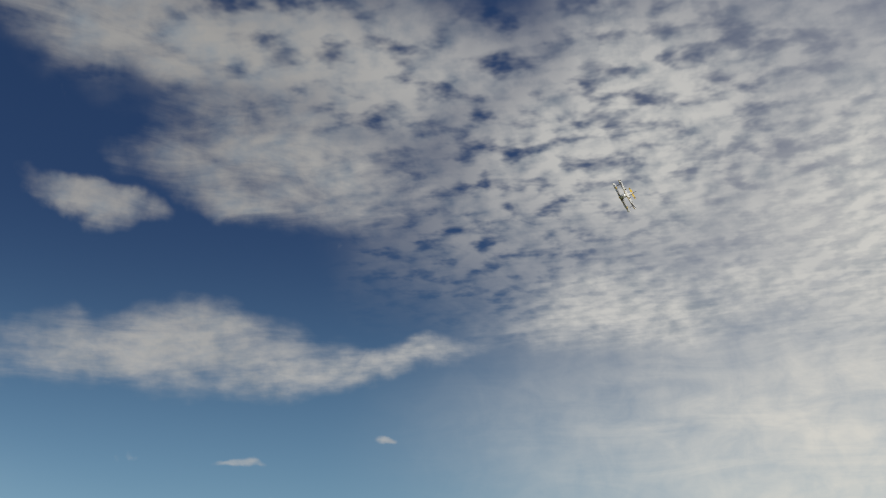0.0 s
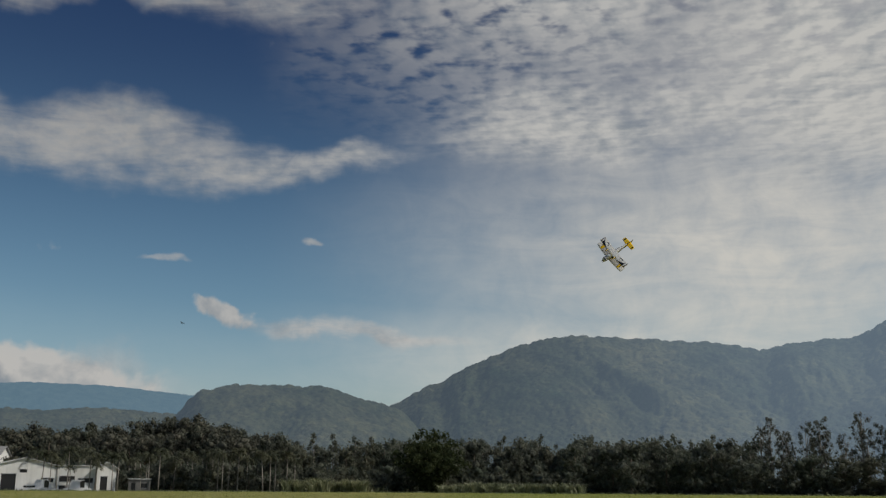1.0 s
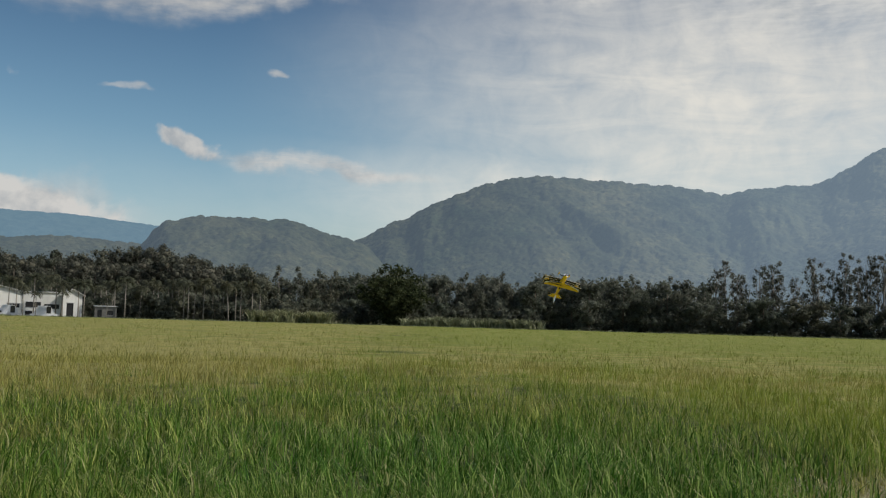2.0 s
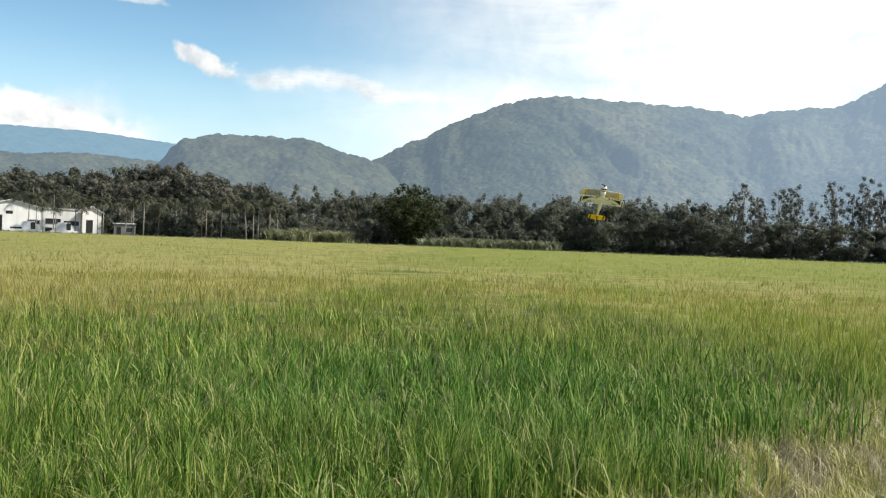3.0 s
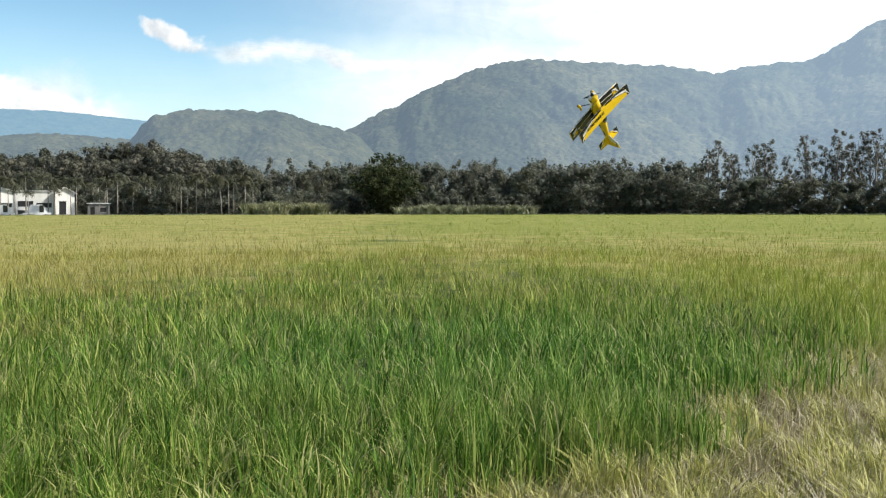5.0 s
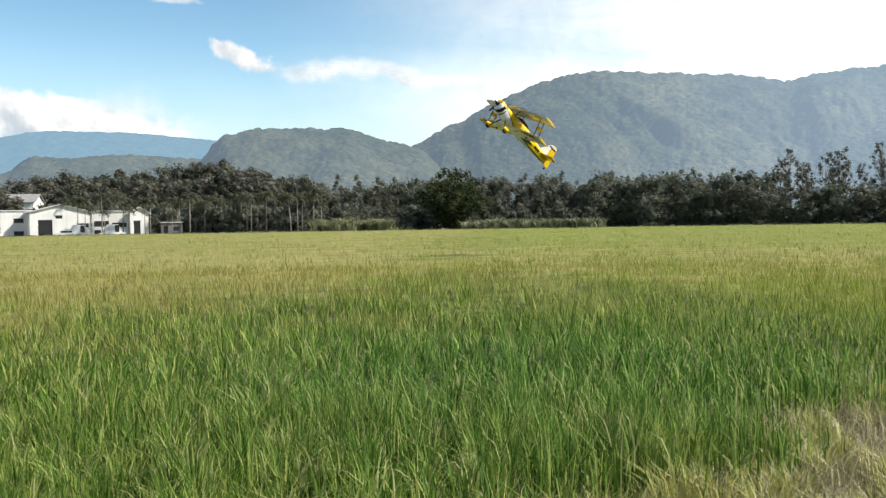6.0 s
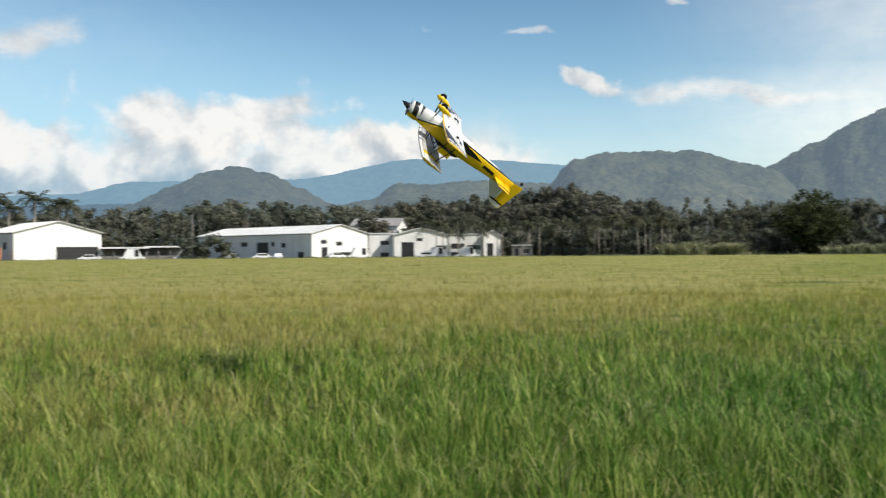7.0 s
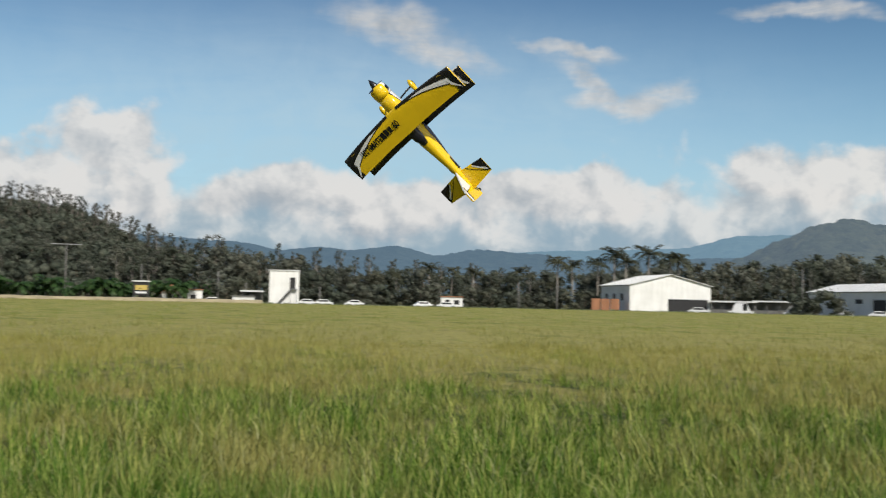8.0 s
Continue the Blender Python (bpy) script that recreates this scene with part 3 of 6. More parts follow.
def tree(kind, seed, label, leaf, bark, height, width, clumps, per, size, low=0.25, lean=0.3, trunk=0.18, squash=0.8, clump=(0.11, 0.25), mass=0.62):
    rng = random.Random(seed)
    top = new(kind)
    bm = bmesh.new()
    tx, ty = rng.uniform(-lean, lean), rng.uniform(-lean, lean)
    mid = Vector((tx, ty, height * 0.5))
    tip = Vector((tx * 1.6, ty * 1.6, height * 0.85))
    tube(bm, [(0, 0, -0.3), mid * 0.5, mid, tip], [trunk * 1.25, trunk, trunk * 0.7, trunk * 0.2], 6)
    centres = []
    for k in range(clumps):
        f = low + (0.93 - low) * (k + 0.5) / clumps
        spread = width * 0.5 * (math.sin(math.pi * min(1, max(0.12, (f - low * 0.4) / (1.06 - low * 0.4)))) ** 0.6)
        a = rng.uniform(0, math.tau)
        q = spread * math.sqrt(rng.random()) * 0.85
        c = Vector((tx + q * math.cos(a), ty + q * math.sin(a), height * f + rng.uniform(-0.3, 0.3)))
        centres.append((c.x, c.y, c.z, width * rng.uniform(*clump)))
        if k % 3 == 0:
            s = Vector((0, 0, 0)).lerp(tip, max(0.2, f - 0.2))
            tube(bm, [s, s.lerp(c, 0.6) + Vector((0, 0, 0.2)), c], [trunk * 0.4, trunk * 0.25, trunk * 0.08], 5)
    part("trunk", bm, bark, top, smooth=True)
    v, f = leaf_cloud(rng, centres, per, size, squash, mass)
    link("crown", mesh_from("crown", v, f, leaf, True), top)
    return tagged(top, label, "tree")


def palm(seed, height, frond, label, count=15, leaf=None, bark=None, trunk=0.10, kind="palm_tree", category="palm tree", droop=1.0, width=0.2, fill=0.72):
    rng = random.Random(seed)
    top = new(kind)
    bm = bmesh.new()
    bx = rng.uniform(-0.5, 0.5)
    tube(bm, [(0, 0, -0.3), (bx * 0.3, 0, height * 0.4), (bx, 0, height)], [trunk * 1.3, trunk, trunk * 0.8], 7)
    part("trunk", bm, bark or M_PALE_BARK, top, smooth=True)
    verts, faces = [], []
    for k in range(count):
        a = k * 2.4 + rng.uniform(-0.2, 0.2)
        up = rng.uniform(-0.1, 1.25)
        n = 11
        side = Vector((-math.sin(a), math.cos(a), 0))
        pts = [Vector((bx, 0, height)) + Vector((math.cos(a), math.sin(a), 0)) * frond * s * (0.95 - 0.25 * s * s)
               + Vector((0, 0, frond * (up * s - droop * (0.62 + up * 0.4) * s * s))) for s in [i / n for i in range(n + 1)]]
        for i in range(n):                                # a pair of leaflets at each step along the stalk
            w = frond * width * math.sin(math.pi * (0.12 + 0.86 * (i + 0.5) / n)) + 0.04
            along = pts[i + 1] - pts[i]
            for sg in (1, -1):
                j = len(verts)
                tip = side * sg * w * rng.uniform(0.8, 1.1) + along * 1.2 + Vector((0, 0, -w * rng.uniform(0.15, 0.7)))
                verts += [pts[i], pts[i] + along * fill, pts[i] + along * fill * 0.6 + tip, pts[i] + tip]
                faces.append((j, j + 1, j + 2, j + 3))
    link("crown", mesh_from("crown", verts, faces, leaf or M_PALM), top)
    return tagged(top, label, category)


def bamboo_clump(seed, height=12.5, width=14.0, culms=42):
    """Arching culms that fan out from one root, leafy to the ground."""
    rng = random.Random(seed)
    top = new("bamboo_clump")
    bm = bmesh.new()
    centres = []
    for k in range(culms):
        a, out = k * 2.4, math.sqrt((k + 0.5) / culms)
        reach, tall = width * 0.5 * out, height * (1.0 - 0.5 * out * out) * rng.uniform(0.88, 1.04)
        pts = [Vector((math.cos(a) * (0.6 * out + reach * s ** 1.8), math.sin(a) * (0.6 * out + reach * s ** 1.8), tall * (s - 0.12 * out * s ** 4) / (1 - 0.12 * out) - 0.2)) for s in (0, 0.25, 0.5, 0.75, 1.0)]
        tube(bm, pts, [0.06, 0.055, 0.045, 0.03, 0.012], 5)
        for i in range(5):
            s = 0.16 + 0.2 * i
            p = pts[min(3, int(s * 4))].lerp(pts[min(4, int(s * 4) + 1)], s * 4 - int(s * 4))
            centres.append((p.x + rng.uniform(-.3, .3), p.y + rng.uniform(-.3, .3), p.z, 0.55 + 0.75 * math.sin(math.pi * (0.12 + 0.76 * s))))
    part("culms", bm, M_CANE, top, smooth=True)
    v, f = leaf_cloud(rng, centres, 60, 0.24, 0.9, 0.55)
    link("crown", mesh_from("crown", v, f, M_BAMBOO), top)
    return tagged(top, "broad feathery green bamboo clump at the field's edge", "bamboo")


def grow():
    rng = random.Random(7)
    home = pose(0, 0, 0)
    dark = [tree("broadleaf_tree", 10 + i, "dense dark green broadleaf tree at the field's edge", M_LEAF, M_BARK, 10.5, (8.5, 7, 9.5, 6.5)[i], (22, 19, 24, 18)[i], 90, 0.27, 0.06) for i in range(4)]
    gums = [tree("gum_tree", 30 + i, "tall slender gum tree with airy tufted crown", M_GUM, M_PALE_BARK, 17, (4.6, 3.8, 5.2)[i], (32, 26, 36)[i], 42, 0.16, 0.30, 0.5, 0.2, 1.2, (0.08, 0.16), 0.45) for i in range(3)]
    brown = [tree("woodland_tree", 40 + i, "olive brown woodland tree on a slope", M_DRYWOOD, M_BARK, 9, (8, 7)[i], 14, 70, 0.30, 0.2) for i in range(2)]
    thin = [tree("plantation_tree", 50 + i, "thin plantation tree with a small flat crown", M_LEAF, M_PALE_BARK, 15, (4.0, 3.4)[i], (18, 15)[i], 50, 0.20, 0.35, 0.4, 0.14, 1.0, (0.13, 0.22), 0.5) for i in range(2)]
    palms = [palm(60 + i, (7.2, 8.2, 6.4)[i], 2.6, "slim palm with pale trunk in a planted row") for i in range(3)]
    tall = palm(66, 11.0, 4.6, "tall feathery palm beside the warehouse", 20, trunk=0.2, droop=0.8, width=0.17)
    banana = palm(70, 1.6, 2.2, "bright green banana plant with arching leaves", 11, M_BANANA, M_CANE, 0.12, "banana_plant", "banana plant", 0.8, 0.2, 1.05)
    bamboo = bamboo_clump(80)
    deep = [tree("forest_tree", 20 + i, "dark broadleaf tree deep in the woods", M_LEAF, M_BARK, 10.5, (8, 7, 9)[i], (16, 14, 17)[i], 70, 0.30, 0.1) for i in range(3)]
    bush = [tree("shrub", 90 + i, "dense low dark shrub under the trees", M_LEAF, M_BARK, 4.0, (6.0, 5.0)[i], 8, 60, 0.27, 0.0, 0.2, 0.08) for i in range(2)]
    for p in bush:
        p["ref"] = 4.0
    used = set()

    def plant(proto, az, r, height=None, z=0.0, wide=1.0, group=""):
        ref = proto.get("ref", 1.0)
        k = 1.0 if height is None else height / ref
        m = Matrix.Translation(polar(az, r, z)) @ pose(0, 0, 0, 0, 0, rng.uniform(0, 360)) @ Matrix.Diagonal((k * wide, k * wide, k, 1))
        if proto in used:
            ob = copy_thing(proto, m)
            ob.matrix_basis = m
        else:
            used.add(proto)
            proto.matrix_basis = m
            ob = proto
        if group:
            ob["group"] = group

    for p in dark + deep:
        p["ref"] = 10.5
    for p in gums:
        p["ref"] = 16.0
    for p in brown:
        p["ref"] = 9.0
    for p in thin:
        p["ref"] = 14.5
    for p, h in zip(palms, (8.4, 9.4, 7.6)):
        p["ref"] = h
    tall["ref"], banana["ref"], bamboo["ref"] = 12.2, 3.0, 12.5

    def tops(el, r):
        return EYE + r * math.tan(radians(el))

    # edge of the field, from the right round to the left
    az = 34.0
    while az > 13.6:                                     # dark low trees below the gums
        plant(rng.choice(dark), az, 222 + rng.uniform(0, 8), rng.uniform(7.0, 9.0), wide=1.15, group="field edge trees")
        az -= rng.uniform(1.0, 1.5)
    for a, e in ((15.0, 3.2), (15.6, 3.8), (16.3, 2.9), (17.3, 3.4), (18.0, 3.7), (19.0, 2.8), (19.9, 3.8), (20.9, 3.2), (21.3, 4.1), (22.0, 3.6), (22.7, 3.9), (23.3, 4.1), (24.2, 4.2), (25.5, 4.0), (27, 4.3), (29, 4.1), (31, 4.0)):
        plant(rng.choice(gums), a, 236 + rng.uniform(-3, 10), tops(e, 238), group="gum trees")
        plant(rng.choice(gums), a + rng.uniform(0.2, 0.5), 250 + rng.uniform(-3, 10), tops(e - 0.7, 250), group="gum trees")
    for a, e in ((13.2, 1.9), (12.5, 2.35), (11.6, 1.7), (10.9, 1.9), (10.1, 2.5), (9.2, 2.1), (8.3, 2.4), (7.3, 2.2), (6.2, 2.2), (5.3, 2.35)):
        plant(rng.choice(dark), a, 221 + rng.uniform(0, 5), tops(e, 223), wide=1.05, group="field edge trees")
    az = 14.0
    while az > -12:
        plant(rng.choice(dark), az, 236 + rng.uniform(0, 10), tops(rng.uniform(2.0, 2.75), 241), wide=0.8, group="field edge trees")
        plant(rng.choice(thin), az + 0.4, 256 + rng.uniform(0, 10), tops(rng.uniform(2.3, 2.9), 260), group="woodland trees")
        plant(rng.choice(dark), az + 0.6, 275 + rng.uniform(0, 10), tops(rng.uniform(2.0, 2.6), 280), group="woodland trees")
        az -= rng.uniform(0.8, 1.15)
    plant(bamboo, -2.6, 224, tops(3.0, 226), wide=1.1)
    for k in range(100):
        a = 33 - k * 0.52 + rng.uniform(-0.15, 0.15)
        plant(rng.choice(bush), a, 228 + rng.uniform(0, 10), rng.uniform(3.0, 6.0), wide=1.0, group="undergrowth")
    for k in range(60):
        a = -24 + k * 0.25 + rng.uniform(-0.1, 0.1)
        plant(rng.choice(bush), a, 246 + rng.uniform(0, 8), rng.uniform(4.0, 6.5), wide=0.9, group="undergrowth")
    for k in range(62):
        a = -82 + k * 0.58 + rng.uniform(-0.15, 0.15)
        plant(rng.choice(bush), a, 242 + rng.uniform(0, 10), rng.uniform(3.0, 5.0), wide=1.1, group="undergrowth")
    for a, e in [(-21.9, 1.29), (-21.3, 1.05), (-20.0, 1.22), (-17.8, 0.92)]:                                      # before the white halls
        plant(palms[0], a, 216.5, tops(e, 216.5), group="palms by the halls")
    # palm rows and the brown wooded rise behind them
    for k in range(46):
        plant(rng.choice(palms), -23.5 + k * 0.31 + rng.uniform(-0.12, 0.12), 222 + rng.uniform(0, 22), tops(rng.uniform(1.5, 2.1), 230), group="palm row")
    for k in range(85):
        a = -27 + 17.5 * (k / 85) + rng.uniform(-0.5, 0.5)
        crest = knots([(-28, 2.5), (-23, 2.9), (-19, 3.15), (-15.3, 3.5), (-13.3, 3.25), (-11.8, 2.6), (-9, 2.0)], a)
        r = rng.choice((262, 285, 310, 340))
        e = crest - (340 - r) / 78 * 0.65 + rng.uniform(-0.12, 0.05)
        plant(rng.choice(brown if rng.random() < 0.85 else deep), a, r, 9.5 * rng.uniform(0.85, 1.15), tops(e, r) - 9.5, group="woodland trees")
    # woods behind the sheds
    for k in range(95):
        a = -47 + 23 * (k / 95) + rng.uniform(-0.4, 0.4)
        crest = knots([(-47, 2.1), (-41, 2.4), (-38, 2.45), (-34.7, 2.85), (-31, 2.8), (-28, 2.6), (-24, 2.6)], a)
        r = rng.choice((285, 305, 325))
        plant(rng.choice(deep + thin), a, r, tops(crest - (325 - r) * 0.012 + rng.uniform(-0.2, 0.05), r), group="woodland trees")
    for a, e in ((-45.7, 3.0), (-43.9, 3.1), (-42.6, 2.7), (-45.1, 2.6), (-46.6, 2.45), (-48.8, 2.5), (-47.9, 2.3)):
        plant(tall, a, 247, tops(e, 248), group="tall palms")
    for k in range(34):
        a = -62.5 + 16.5 * (k / 34) + rng.uniform(-0.3, 0.3)
        plant(rng.choice(dark + palms + [tall]), a, 250 + rng.uniform(0, 15), tops(rng.uniform(1.2, 2.05), 257), group="woodland trees")
        plant(rng.choice(deep + thin), a + 0.2, 275 + rng.uniform(0, 15), tops(rng.uniform(1.4, 1.9), 280), group="woodland trees")
    for k in range(70):
        a = -73 + 12 * (k / 70) + rng.uniform(-0.3, 0.3)
        crest = knots([(-73, 3.0), (-69, 3.0), (-65, 2.6), (-62, 2.3), (-60, 1.9)], a)
        r = rng.choice((262, 280, 300))
        plant(rng.choice(thin + thin + deep), a, r, tops(crest - rng.uniform(0, 0.9), r), group="woodland trees")
    # wooded hill
    for k in range(110):
        a = -92 + 21 * (k / 110) + rng.uniform(-0.5, 0.5)
        crest = knots([(-92, 5.2), (-78.4, 5.05), (-76.8, 5.15), (-75.2, 4.9), (-73.5, 4.3), (-72, 3.6), (-70, 2.6)], a)
        j = rng.random()
        r = 262 + 130 * j
        plant(rng.choice(thin + deep + brown), a, r, 9, max(0, tops(crest * (0.40 + 0.60 * j), r) - 9), group="hill trees")
    for k in range(52):
        plant(banana, -82 + 14 * (k / 52) + rng.uniform(-0.2, 0.2), 222 + rng.uniform(0, 14), rng.uniform(3.6, 7.4), group="banana plants")
    # gum trees that stand out over the hill and the woods
    for k in range(30):
        a = -82 + 11.5 * (k / 30) + rng.uniform(-0.2, 0.2)
        crest = knots([(-92, 5.2), (-78.4, 5.3), (-76.8, 5.35), (-75.2, 5.0), (-73.5, 4.4), (-72, 3.8), (-70, 2.9)], a)
        plant(rng.choice(gums), a, 384, 16, tops(crest + rng.uniform(0.1, 0.45), 384) - 16, group="hill trees")
    for a, e in ((-70.6, 3.5), (-69.8, 3.3), (-69.2, 3.1), (-68.2, 3.3), (-67.4, 3.4), (-66.3, 2.9), (-64.3, 3.05), (-63.4, 2.6), (-62.1, 2.75), (-60.9, 2.7), (-60.0, 2.4), (-59.2, 2.55), (-57.9, 2.3), (-56.6, 2.4), (-55.2, 2.1), (-53.5, 2.2), (-51.8, 2.0), (-50.4, 2.1)):
        plant(rng.choice(gums), a, 268 + rng.uniform(0, 8), tops(e, 270), wide=0.9, group="gum trees")
    plant(tall, -42.3, 247, tops(2.75, 247), group="tall palms")
    for a, h in ((-36.2, 4.2), (-35.2, 4.8), (-34.3, 4.4)):
        plant(bush[0], a, 217.5, h, wide=1.15, group="undergrowth")
    for a in (-66.9, -66.0, -68.0):
        plant(bush[1], a, 229, 5.5, wide=1.0, group="undergrowth")


def rise_height(crest, az, r, s):
    return max(0.0, (EYE + r * math.tan(radians(knots(crest, az))) - 8)) * math.sin(math.pi * min(0.75, s) / 1.5) ** 1.3


def make_wood(name, label, az0, az1, r0, r1, crest, material, count, seed):
    """Close-set far crowns over a rise, too many to tell apart."""
    rng = random.Random(seed)
    centres = []
    for k in range(count):
        az, s = rng.uniform(az0, az1), 0.04 + 0.72 * rng.random() ** 0.8
        r = r0 + (r1 - r0) * s
        p = polar(az, r, rise_height(crest, az, r, s))
        for j in range(2):
            centres.append((p[0] + rng.uniform(-1, 1), p[1] + rng.uniform(-1, 1), p[2] + 2.0 + 2.6 * j + rng.uniform(0, 1.8), rng.uniform(1.0, 2.3)))
    v, f = leaf_cloud(rng, centres, 26, 0.40, 1.0, 0.7)
    tagged(link(name, mesh_from(name, v, f, material, True)), label, "woods", kind="stuff")


def make_rise(name, label, az0, az1, r0, r1, crest, material):
    """A low wooded rise under its trees."""
    verts, faces, nx, ny = [], [], 60, 14
    for i in range(nx + 1):
        az = az0 + (az1 - az0) * i / nx
        for j in range(ny + 1):
            s = j / ny
            r = r0 + (r1 - r0) * s
            h = rise_height(crest, az, r, s)
            p = polar(az, r, -0.3 + h + 0.5 * noise.noise((az * 2, s * 6, 1)))
            verts.append(p)
    for i in range(nx):
        for j in range(ny):
            a = i * (ny + 1) + j
            faces.append((a, a + ny + 1, a + ny + 2, a + 1))
    tagged(link(name, mesh_from(name, verts, faces, material, True)), label, "hillside", kind="structure")


M_FLOOR = painted("forest_floor", (0.05, 0.045, 0.028), 0.95, 0.5, 0.2, grain=1.5, depth=0.2)
BROWN_CREST = [(-28, 1.5), (-23, 2.7), (-19, 2.8), (-15.3, 3.4), (-13.3, 3.15), (-11, 2.1), (-9, 1.0)]
HILL_CREST = [(-94, 5), (-78, 5), (-75.2, 4.7), (-73.5, 4.1), (-72, 3.3), (-70, 2.0), (-69, 1.0)]
make_rise("rise_brown", "low brown wooded rise behind the palms", -28, -9, 235, 420, BROWN_CREST, M_FLOOR)
make_rise("rise_wooded", "steep wooded hill foot", -94, -69, 245, 480, HILL_CREST, M_FLOOR)
make_wood("rise_woods", "dense olive woods covering the low rise", -27.5, -9.5, 250, 420, BROWN_CREST, M_DRYWOOD, 700, 3)
make_wood("hill_woods", "dense dark woods covering the hill", -92, -69.5, 255, 480, HILL_CREST, M_LEAF, 1300, 4)
grow()


# ---- farm and works buildings along the far edge ----
def stained(name, colour, streak=0.25, rough=0.7):
    """Painted render or sheet with rain streaks."""
    m, nt, b = surface(name, rough, 0.0, 0.3)
    f = noise_of(nt, 1.0, 6, 0.6, (1.5, 1.5, 0.15))
    g = noise_of(nt, 0.35, 4)
    dark = tuple(c * (1 - streak) for c in colour)
    nt.links.new(blend(nt, ramp(nt, f, (0.35, dark), (0.62, colour)), ramp(nt, g, (0.3, (0.85, 0.85, 0.83)), (0.6, (1, 1, 1))), 0.7, "MULTIPLY"), b.inputs["Base Color"])
    bump(nt, b, f, 0.2, 0.02)
    return m


M_WHITE = stained("white_wall", (0.84, 0.84, 0.82), 0.1)
M_ROOF = stained("pale_sheet_roof", (0.74, 0.75, 0.75), 0.15, 0.45)
M_GREYROOF = stained("grey_sheet_roof", (0.36, 0.36, 0.35), 0.3, 0.6)
M_DARK = painted("dark_opening", (0.02, 0.02, 0.022), 0.5, 0.3)
M_TRIM = painted("grey_trim", (0.30, 0.31, 0.32), 0.6, 0.3)
M_CLAY = stained("clay_brick", (0.42, 0.20, 0.11), 0.3, 0.85)
M_SIGN = stained("yellow_sign", (0.55, 0.42, 0.12), 0.2)
M_POLE = painted("concrete_pole", (0.20, 0.195, 0.185), 0.9, 0.3)
M_CARPAINT = painted("white_car_paint", (0.78, 0.79, 0.80), 0.25, 0.08)
M_TYRE = painted("tyre_rubber", (0.02, 0.02, 0.02), 0.9, 0.2)
M_GLASS = painted("dark_car_glass", (0.02, 0.025, 0.03), 0.12, 0.1)


def wall_with(bm, x0, x1, z1, y0, y1, holes):
    """A front wall with thickness, in one piece, cut by rectangular openings (x0, x1, z0, z1)."""
    xs = sorted({x0, x1, *[v for h in holes for v in h[:2]]})
    zs = sorted({0.0, z1, *[v for h in holes for v in h[2:]]})
    solid = {(i, k) for i in range(len(xs) - 1) for k in range(len(zs) - 1)
             if not any(h[0] - 1e-6 <= xs[i] < h[1] - 1e-6 and h[2] - 1e-6 <= zs[k] < h[3] - 1e-6 for h in holes)}
    made = {}

    def at(i, j, k):
        if (i, j, k) not in made:
            made[i, j, k] = bm.verts.new((xs[i], (y0, y1)[j], zs[k]))
        return made[i, j, k]

    for i, k in sorted(solid):
        bm.faces.new((at(i, 0, k), at(i + 1, 0, k), at(i + 1, 0, k + 1), at(i, 0, k + 1)))
        bm.faces.new((at(i, 1, k), at(i, 1, k + 1), at(i + 1, 1, k + 1), at(i + 1, 1, k)))
        for di, dk, a, b in ((-1, 0, (i, k), (i, k + 1)), (1, 0, (i + 1, k + 1), (i + 1, k)), (0, -1, (i + 1, k), (i, k)), (0, 1, (i, k + 1), (i + 1, k + 1))):
            if (i + di, k + dk) not in solid:
                bm.faces.new((at(a[0], 0, a[1]), at(b[0], 0, b[1]), at(b[0], 1, b[1]), at(a[0], 1, a[1])))


